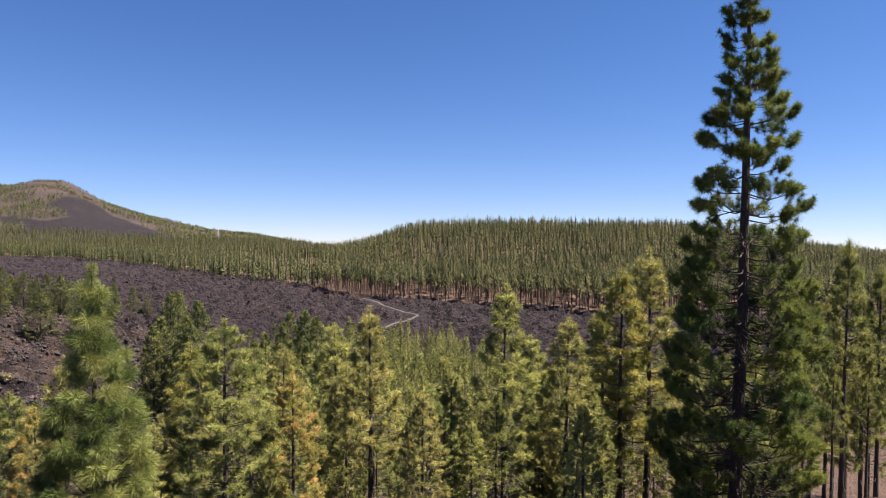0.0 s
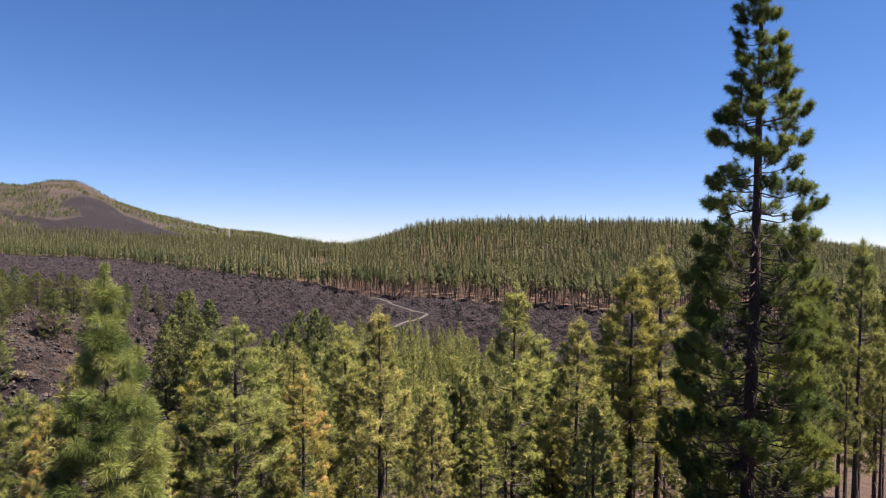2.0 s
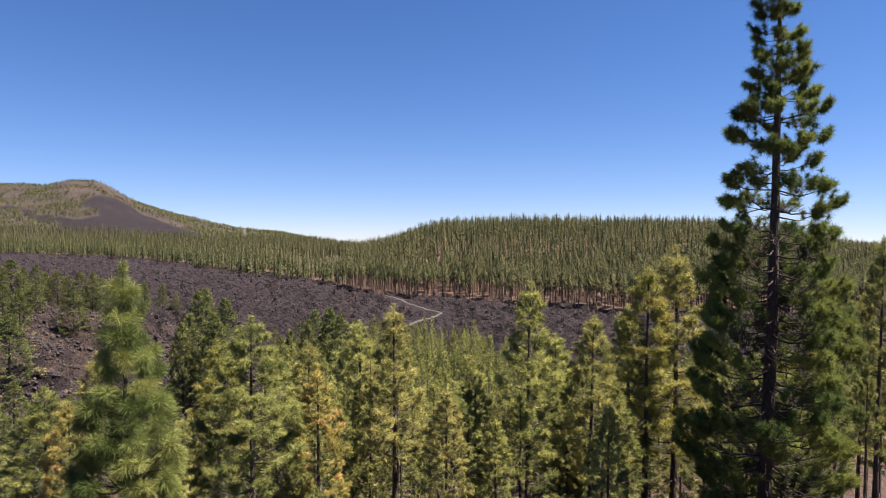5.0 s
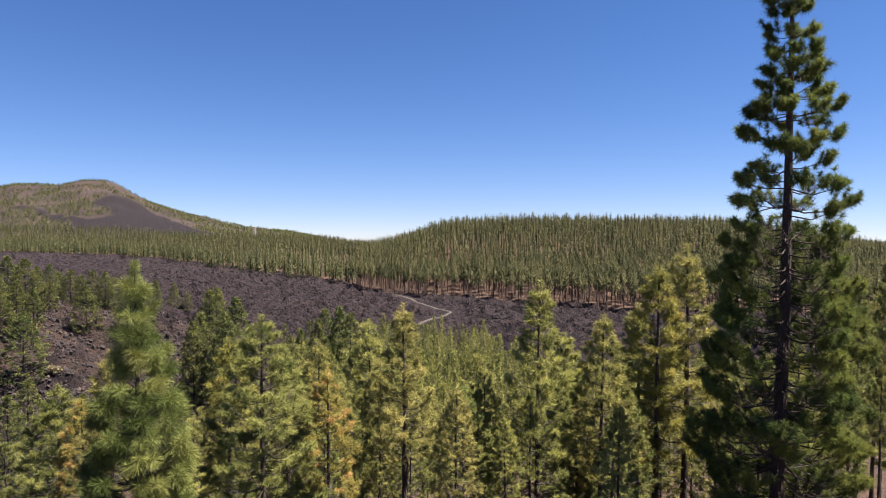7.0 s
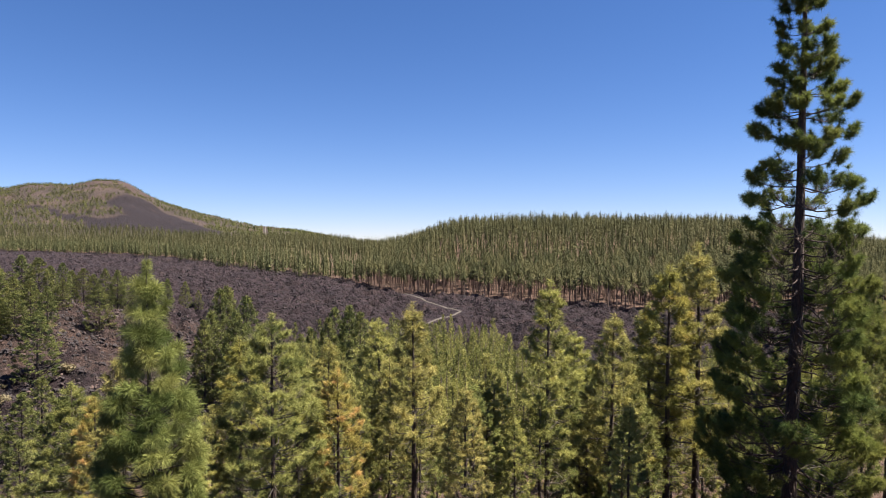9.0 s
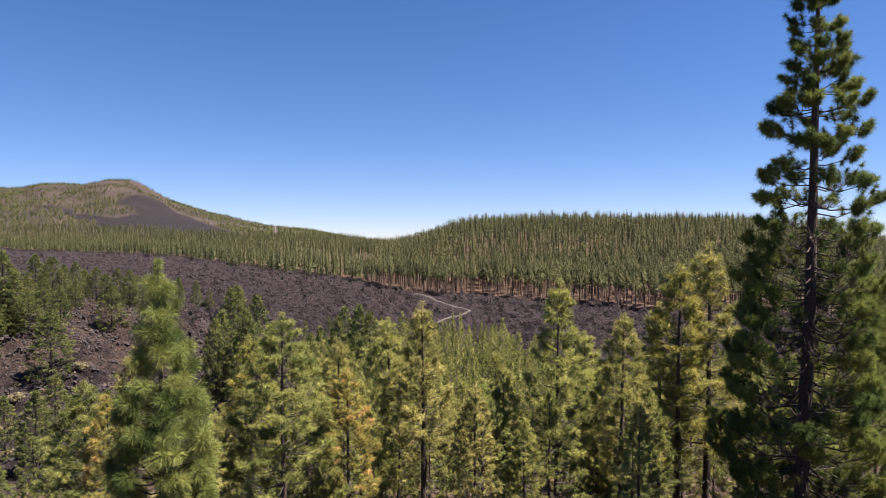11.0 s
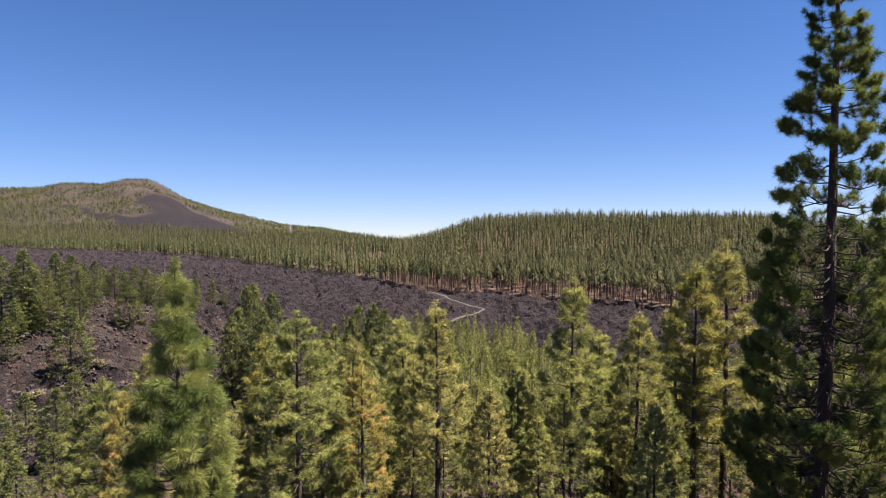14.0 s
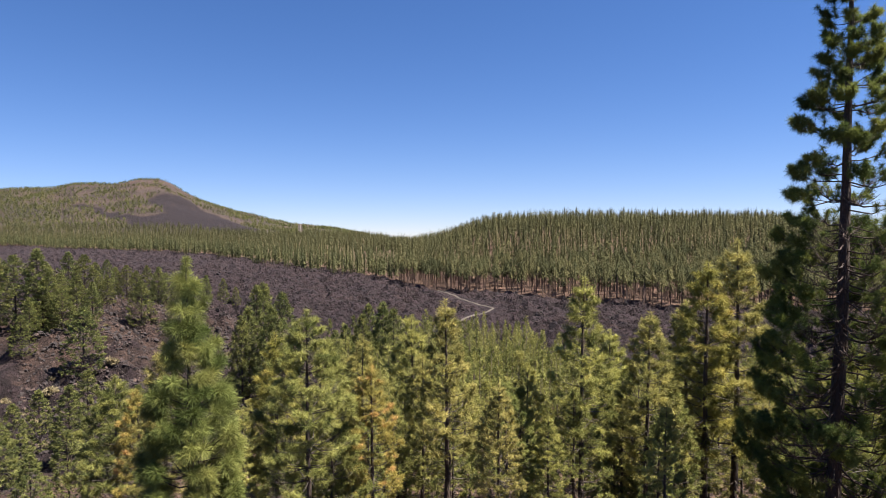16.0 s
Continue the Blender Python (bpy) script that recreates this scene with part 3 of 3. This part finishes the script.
SLOPE = [(-42.3, 52.0, 13.5), (-34.2, 40.0, 16.3), (-45.7, 60.0, 12.5), (-39.7, 56.0, 14.2), (-41.8, 62.0, 14.1), (-33.0, 52.0, 14.9), (-35.0, 60.0, 13.2), (-27.5, 50.0, 15.1), (-27.1, 38.0, 16.3), (-22.7, 36.0, 17.2), (-26.7, 34.0, 16.3), (-53.7, 60.0, 12.3), (-36.7, 40.0, 15.4)]
GROVE = [(-30.1, 80.0, 21.3), (-30.4, 84.0, 21.2), (-26.0, 78.0, 20.6), (-28.8, 74.0, 19.2), (-29.0, 72.0, 18.5), (-25.2, 72.0, 19.5), (-16.2, 88.0, 17.8), (-13.6, 84.0, 18.6), (-11.5, 80.0, 18.3), (-16.2, 82.0, 17.2), (-18.5, 76.0, 16.1), (-18.1, 80.0, 16.1)]
turner = random.Random(4)
used = set()


def stand(kind, row, h=10.5, kinds=None, wide=1.0):
    kinds = kinds or KINDS
    x, y, tip = row
    if (id(kinds), kind) in used:
        return copy_to(kinds[kind], x, y, h, tip, turner.uniform(0, 6.28), wide)
    used.add((id(kinds), kind))
    return place(kinds[kind], x, y, h, tip, turner.uniform(0, 6.28), wide)


FRONT_KIND = [1, 3, 2, 4, 2, 5, 3, 0, 1, 0, 5, 1, 0, 5, 1, 4, 1, 1, 0, 2, 0, 5, 0, 0]
for kind, row in zip(FRONT_KIND, FRONT):
    stand(kind, row, wide=1.22)
for i, row in enumerate(RIGHT):
    stand((6, 1, 6, 5, 6, 6)[i % 6] if i < 9 else 6, row, wide=0.9)

# smaller-detailed pines for the slope, the knoll and the wood below
SMALL = []
for seed, (shape, mat, crown_base, label) in enumerate([(CONE, NEEDLES_DRY, 0.15, YELLOW), (SLIM, NEEDLES, 0.12, GREEN), (CONE, NEEDLES, 0.1, GREEN)]):
    made = make_pine(np.random.default_rng(60 + seed), 10.0, shape, crown_base, 0.60, 0.31, 20, 0.0145, mat, 5, 5, 3.4, dead=3)
    SMALL.append(pine_object("pine_tree", made, label, "pines of the lower wood"))
# full, dense pines that stand in the open
LONE = []
for seed, (shape, mat, crown_base, label) in enumerate([(CONE, NEEDLES_LONE, 0.05, "dense dark green pine on the lava knoll"), (BROAD, NEEDLES_LONE, 0.04, "bushy dark green pine reaching to the ground"),
                                                        (SLIM, NEEDLES_LONE, 0.22, "dark green pine with a bare foot"), (CONE, NEEDLES_LONE, 0.06, "full green pine on the open slope")]):
    made = make_pine(np.random.default_rng(90 + seed), 10.0, shape, crown_base, 0.56, 0.31, 19, 0.0245, mat, 6, 6, 4.4, inner=0.3, dead=2)
    LONE.append(pine_object("pine_tree", made, label, "pines of the open slope"))
for i, row in enumerate(KNOLL):
    stand((0, 0, 2, 1)[i % 4] if i > 1 else 1, row, 10.0, LONE, 1.4)
for i, row in enumerate(SLOPE):
    stand((0, 1, 0, 3)[i % 4], row, 10.0, LONE, 1.35)
for i, row in enumerate(GROVE):
    stand((0, 2, 0)[i % 3], row, 10.0, LONE, 1.1)

# the wood that fills the valley between the front trees and the lava
wood_rng = random.Random(9)
count = 0
while count < 60:
    u, r = wood_rng.uniform(-0.42, 0.66), 30 + 26 * wood_rng.random()
    if r > np.interp(u, [-0.42, -0.3, -0.22, -0.1, 0.05, 0.12, 0.2, 0.26, 0.35, 0.6], [50, 60, 84, 90, 90, 90, 76, 78, 90, 90]):
        continue
    x, y = u * r / math.hypot(1, u), r / math.hypot(1, u)
    g = float(surface(np.array([x]), np.array([y]))[0])
    stand(wood_rng.choice((2, 1, 1, 2, 0, 2, 1)), (x, y, g + wood_rng.uniform(5.5, 8.6)), 10.0, SMALL, 1.2)
    count += 1


# ---------------------------------------------------------------- far woods
def forest(name, xy, heights, clumps, foot, label, width=1.0, seed=1, spear=1.0, needles=None, trunks=True, core=0.32, tilt=(-0.75, 0.45), dome=0.55):
    """Many far pines as one mesh: tapered trunks and ragged crowns of needle clumps."""
    rng = np.random.default_rng(seed)
    n = len(xy)
    z = surface(xy[:, 0], xy[:, 1])
    ht = heights[:, None]
    # crowns: fans of twigs in ragged tiers round the trunk, some rising, some drooping
    s = (np.arange(clumps)[None] + rng.uniform(0, 1, (n, clumps))) / clumps
    s = np.concatenate([s, s], 1)
    many = 2 * clumps
    hh = foot + (1 - foot) * s * 0.98
    rad = ht * 0.158 * width * (1.03 - s) ** dome * rng.uniform(0.55, 1.15, (n, many)) * (0.55 + 0.45 * smooth_step(0, 0.25, s))
    a = rng.uniform(0, 6.283, (n, 1)) + np.arange(many) * 2.4 + rng.uniform(-0.5, 0.5, (n, many))
    half = rng.uniform(0.11, 0.27, (n, many)) * (24 / (clumps + 6)) ** 0.35
    slope = rng.uniform(*tilt, (n, many))
    deep = rng.uniform(0.1, 0.45, (n, many))
    corner = np.stack([np.stack([xy[:, 0:1] + np.cos(a + k * half) * rad * f, xy[:, 1:2] + np.sin(a + k * half) * rad * f,
                                 z[:, None] + hh * ht + lift * rad * slope + (0 if k else deep * rad * 0.8)], -1)
                       for k, f, lift in ((0, deep, 0.0), (1, 1.0, 1.0), (-1, rng.uniform(0.75, 1.05, (n, many)), rng.uniform(0.6, 1.3, (n, many))))], 2).reshape(-1, 3)
    tri = np.arange(n * many * 3).reshape(-1, 3)
    ht1 = heights
    # the core of the crown: a lean six-sided cone up to the tip, ragged at its hem
    ring = np.arange(6) * math.pi / 3
    wob = rng.uniform(0.35, 1.1, (n, 6))
    hem = np.stack([xy[:, 0:1] + np.cos(ring) * wob * ht * 0.088 * width * core, xy[:, 1:2] + np.sin(ring) * wob * ht * 0.088 * width * core, z[:, None] + ht * (foot + 0.06 + rng.uniform(-0.05, 0.09, (n, 6)))], -1)
    peak = np.column_stack([xy, z + ht1 * (0.93 + 0.04 * spear)])[:, None]
    tip = np.concatenate([hem, peak], 1).reshape(-1, 3)
    b2 = len(corner) + np.arange(n)[:, None] * 7
    tri = np.concatenate([tri] + [b2 + np.array([[k, (k + 1) % 6, 6]]) for k in range(6)])
    own_age = rng.random((n, 1))
    me = with_age(mesh_from(name, np.concatenate([corner, tip]), tri, needles or NEEDLES_FAR),
                  np.concatenate([np.repeat((0.75 * own_age + 0.25 * rng.random((n, many))).ravel(), 3), np.repeat(own_age * 0.6, 7)]))
    # trunks
    tw = ht1 * 0.019 + 0.03
    tv = np.stack([np.column_stack([xy[:, 0] + dx * tw * k, xy[:, 1] + dy * tw * k, z + hz * ht1 - (0.5 if hz == 0 else 0)]) for hz, k in ((0, 1), (foot + 0.12, 0.6)) for dx, dy in ((1, 0), (-0.5, 0.87), (-0.5, -0.87))], 1).reshape(-1, 3)
    b3 = np.arange(n)[:, None] * 6
    tq = np.concatenate([b3 + np.array([[0, 1, 4, 3]]), b3 + np.array([[1, 2, 5, 4]]), b3 + np.array([[2, 0, 3, 5]])])
    ob = thing(name, label, "forest", "far pine woods")
    tagged(ob, kind="stuff")
    tagged(part("crowns", me, ob), kind="stuff")
    if trunks:
        tagged(part("trunks", mesh_from("trunks", tv, None, LIT_RED_BARK, tq), ob), kind="stuff")
    return ob


def scatter(rng, u0, u1, y0, y1, step, keep):
    """A jittered planting grid over a sector, thinned by keep(x, y)."""
    xs = np.arange(min(u0 * y0, u0 * y1), max(u1 * y0, u1 * y1), step)
    ys = np.arange(y0, y1, step)
    x, y = np.meshgrid(xs, ys)
    x, y = (x + rng.uniform(-0.42, 0.42, x.shape) * step).ravel(), (y + rng.uniform(-0.42, 0.42, y.shape) * step).ravel()
    u = x / y
    ok = (u > u0) & (u < u1) & keep(x, y, u)
    return np.column_stack([x[ok], y[ok]])


fr = np.random.default_rng(21)


def tufted_wood(name, xy, heights, clumps, label, seed):
    """A close wood as one mesh: brushes of needles set round each trunk in a cone."""
    rng = np.random.default_rng(seed)
    n, ht = len(xy), heights[:, None]
    z = surface(xy[:, 0], xy[:, 1])
    s = (np.arange(clumps)[None] + rng.uniform(0, 1, (n, clumps))) / clumps
    hh = 0.1 + 0.9 * s
    rad = ht * 0.155 * (1.0 - s) ** 0.7 * rng.uniform(0.45, 1.1, (n, clumps))
    a = rng.uniform(0, 6.283, (n, clumps))
    place_ = np.stack([xy[:, 0:1] + np.cos(a) * rad, xy[:, 1:2] + np.sin(a) * rad, z[:, None] + hh * ht], -1)
    d = np.stack([np.cos(a) * (1 - s * 0.6), np.sin(a) * (1 - s * 0.6), np.full_like(a, 0.6) + s], -1)
    d /= np.linalg.norm(d, axis=-1, keepdims=True)
    rows = np.concatenate([place_, d, ht[..., None] * np.ones((1, clumps, 1)) * 0.052 * rng.uniform(0.8, 1.2, (n, clumps, 1)), (0.7 * rng.random((n, 1)) + 0.3 * rng.random((n, clumps)))[..., None]], -1).reshape(-1, 8)
    ob = tagged(thing(name, label, "forest", "far pine woods"), kind="stuff")
    tagged(part("crowns", needle_mesh("crowns", rows, 11, 0.034, NEEDLES_BUSHY, rng), ob), kind="stuff")
    wood = Wood()
    for (x, y), g0, h0 in zip(xy, z, heights):
        wood.tube([[x, y, g0 - 0.4], [x, y, g0 + h0 * 0.97]], [h0 * 0.012 + 0.03, 0.015], 4)
    tagged(part("trunks", wood.mesh("trunks", BARK), ob), kind="stuff")
    return ob


xy = scatter(fr, -0.26, 0.62, 52, 122, 2.55, lambda x, y, u: np.hypot(x, y) < np.interp(u, [-0.26, -0.1, 0.05, 0.12, 0.17, 0.28, 0.35, 0.6], [84, 116, 120, 104, 80, 80, 94, 112]))
tufted_wood("pine_wood", xy, fr.triangular(6.5, 9, 11.5, len(xy)), 80, "close-set young pines at the lava's near edge", 8)
past = lambda x, y, u: y > np.interp(u, U_EDGE, Y_EDGE) + 1 + 3 * lumps(x, y, 11, 12)
xy = scatter(fr, -0.14, 0.90, 180, 300, 3.7, past)
forest("pine_forest", xy, fr.triangular(9.5, 12, 14.5, len(xy)), 54, 0.52, "dense planted pines along the lava's edge, bare dark trunks", 1.25, 2)
xy = scatter(fr, -0.14, 0.95, 300, 560, 4.8, lambda x, y, u: past(x, y, u) & (lumps(x, y, 14, 13) < 0.93))
forest("pine_forest", xy, fr.triangular(10, 13.6, 17.5, len(xy)), 24, 0.28, "dense dark green pine plantation covering the ridge", 1.35, 3)
belt = lambda x, y, u: y < np.interp(u, U_EDGE, Y_EDGE) + 90
xy = scatter(fr, -0.95, -0.14, 250, 770, 5.9, lambda x, y, u: past(x, y, u) & belt(x, y, u))
forest("pine_forest", xy, fr.triangular(9, 12.5, 16, len(xy)), 42, 0.08, "belt of green pines behind the lava field", 1.4, 4)
xy = scatter(fr, -0.95, -0.03, 470, 1060, 7.6, lambda x, y, u: past(x, y, u) & (~belt(x, y, u) | (u > -0.14)) & (lumps(x, y, 30, 14) < 0.8))
forest("pine_forest", xy, fr.triangular(9, 13, 17, len(xy)), 11, 0.08, "pale green pine wood at the mountain's foot", 1.7, 5, trunks=False)
def mountain_trees(x, y, u):
    """Thick on the near slope, thin towards the red summit and on the steep flank, none on the ash."""
    ash, red = zones(x, y)[2:]
    thick = 1.15 * smooth_step(-0.50, -0.60, u) * (1 - smooth_step(1290, 1470, y)) + 0.7 * smooth_step(-0.70, -0.78, u) + 0.35 * smooth_step(1690, 1750, y) + 1.2 * smooth_step(1150, 1090, y) - 0.95 * red + 0.25 * smooth_step(-0.47, -0.38, u) + 0.7 * lumps(x, y, 3, 40)
    return (ash < 0.35) & (np.abs(u + 0.299) * y > 6) & (1.3 * lumps(x, y, 45, 15) + 0.9 * lumps(x, y, 17, 16) > 0.02 - thick)


xy = scatter(fr, -0.95, -0.06, 1050, 1790, 9.6, mountain_trees)
forest("pine_forest", xy, fr.uniform(4, 9.5, len(xy)) * (1 - 0.2 * smooth_step(1450, 1650, xy[:, 1])), 20, 0.0, "scattered low pines on the far volcanic slope", 3.4, 6, -6.0, NEEDLES_HILL, False, 0.15, (-0.9, 0.9), 0.4)


# ---------------------------------------------------------------- rubble
def rubble(name, xy, sizes, label, seed, mat):
    """Broken lava blocks as one mesh."""
    rng = np.random.default_rng(seed)
    n = len(xy)
    k = (1 + 5 ** 0.5) / 2
    unit = np.array([[-1, k, 0], [1, k, 0], [-1, -k, 0], [1, -k, 0], [0, -1, k], [0, 1, k], [0, -1, -k], [0, 1, -k], [k, 0, -1], [k, 0, 1], [-k, 0, -1], [-k, 0, 1]]) / 1.9
    v = unit[None] * rng.uniform(0.6, 1.25, (n, 12, 1)) * rng.uniform(0.6, 1.2, (n, 1, 3)) + rng.normal(0, 0.1, (n, 12, 3))
    e1, e2 = rng.normal(size=(2, n, 3))
    e1 /= np.linalg.norm(e1, axis=1, keepdims=True)
    e3 = np.cross(e1, e2)
    e3 /= np.linalg.norm(e3, axis=1, keepdims=True)
    v = np.einsum("nij,njk->nik", v, np.stack([e1, np.cross(e3, e1), e3], 1)) * sizes[:, None, None]
    z = surface(xy[:, 0], xy[:, 1])
    v += np.column_stack([xy, z + sizes * 0.15])[:, None]
    f = np.array([[0, 11, 5], [0, 5, 1], [0, 1, 7], [0, 7, 10], [0, 10, 11], [1, 5, 9], [5, 11, 4], [11, 10, 2], [10, 7, 6], [7, 1, 8],
                  [3, 9, 4], [3, 4, 2], [3, 2, 6], [3, 6, 8], [3, 8, 9], [4, 9, 5], [2, 4, 11], [6, 2, 10], [8, 6, 7], [9, 8, 1]])
    tri = (np.arange(n)[:, None, None] * 12 + f[None]).reshape(-1, 3)
    return tagged(new(name, mesh_from(name, v.reshape(-1, 3), tri, mat)), label, "rocks", kind="stuff")


rk = np.random.default_rng(77)
r = 62 + 360 * rk.random(17000) ** 1.2
u = rk.uniform(-0.85, 0.40, 17000)
xy = np.column_stack([u * r, r]) / np.hypot(1, u)[:, None]
xy = xy[(zones(xy[:, 0], xy[:, 1])[0] > 0.5) & (off_track(xy[:, 0], xy[:, 1]) > 0.9) & (lumps(xy[:, 0], xy[:, 1], 12, 30) > -0.2)]
rubble("lava_rubble", xy, np.minimum(rk.gamma(1.6, 0.12, len(xy)) + 0.10, 0.6) * (0.45 + np.hypot(xy[:, 0], xy[:, 1]) / 380), "broken black and rusty lava blocks strewn over the field", 78, ROCK)


r, u = rk.uniform(68, 135, 10000), rk.uniform(-0.80, -0.28, 10000)
xy = np.column_stack([u * r, r]) / np.hypot(1, u)[:, None]
rubble("lava_gravel", xy, np.minimum(rk.gamma(1.2, 0.10, len(xy)) + 0.06, 0.42), "loose purple-grey lava stones on the knoll", 79, PALE_ROCK)

# young pines low down among the front trunks
YOUNG = []
for seed, shape in enumerate((CONE, BROAD)):
    made = make_pine(np.random.default_rng(120 + seed), 6.5, [(f, w * 0.68) for f, w in shape], 0.05, 0.5, 0.26, 44, 0.0095, NEEDLES_BUSHY, 7, 5, 3.6, dead=4)
    YOUNG.append(pine_object("pine_tree", made, "low young pine filling the gap between trunks", "young pines of the valley wood"))
for k in range(46):
    u, r = (wood_rng.uniform(-0.36, 0.42), wood_rng.uniform(24, 38)) if k < 34 else (wood_rng.uniform(0.48, 0.68), wood_rng.uniform(25, 31))
    x, y = u * r / math.hypot(1, u), r / math.hypot(1, u)
    g = float(surface(np.array([x]), np.array([y]))[0])
    stand(k % 2, (x, y, g + wood_rng.uniform(3.4, 6.4)), 6.5, YOUNG, 1.15)


# ---------------------------------------------------------------- shrubs on the knoll
def shrub_material():
    m, n, l, b = material("broom_leaves")
    geo = n.new("ShaderNodeNewGeometry")
    g1 = noise_node(n, l, 2.5, 3, 0.6, geo.outputs["Position"])
    l.new(mixed(n, l, g1.outputs[0], (0.13, 0.11, 0.055), (0.27, 0.22, 0.125)), b.inputs["Base Color"])
    b.inputs["Roughness"].default_value = 0.8
    return m


SHRUB = shrub_material()
bush_rng = np.random.default_rng(88)


def make_shrub():
    """A low broom: stems fanning from one foot, each with fine twigs."""
    ob = thing("shrub", "low olive-grey broom bush among lava stones", "shrub", "bushes on the knoll")
    stems, tips = Wood(), []
    for _ in range(26):
        a, e = bush_rng.uniform(0, 6.28), bush_rng.uniform(0.35, 1.4)
        d = np.array([math.cos(a) * math.cos(e), math.sin(a) * math.cos(e), math.sin(e)])
        ln = bush_rng.uniform(0.5, 0.9)
        stems.tube([[0, 0, -0.1], d * ln * 0.5, d * ln + np.array([0, 0, 0.08])], [0.02, 0.014, 0.006], 3)
        for f in (0.55, 0.8, 1.0):
            tips.append((*(d * ln * f), *d, 0.34, 0.5))
    tagged(part("stemwork", stems.mesh("stemwork", TWIG), ob), kind="stuff")
    part("foliage", needle_mesh("foliage", tips, 14, 0.03, SHRUB, bush_rng), ob)
    return ob


first = make_shrub()
spots = []
while len(spots) < 34:
    r, u = bush_rng.uniform(72, 128), bush_rng.uniform(-0.9, -0.3)
    x, y = u * r / math.hypot(1, u), r / math.hypot(1, u)
    spots.append((x, y, bush_rng.uniform(0.7, 1.7)))
for k, (x, y, size) in enumerate(spots):
    g = float(surface(np.array([x]), np.array([y]))[0])
    m = Matrix.Translation((x, y, g)) @ Matrix.Rotation(k * 1.7, 4, "Z") @ Matrix.Diagonal((size, size, size * 0.85, 1))
    if k == 0:
        first.matrix_basis = m
    else:
        copy_thing(first, Matrix.Identity(4)).matrix_basis = m
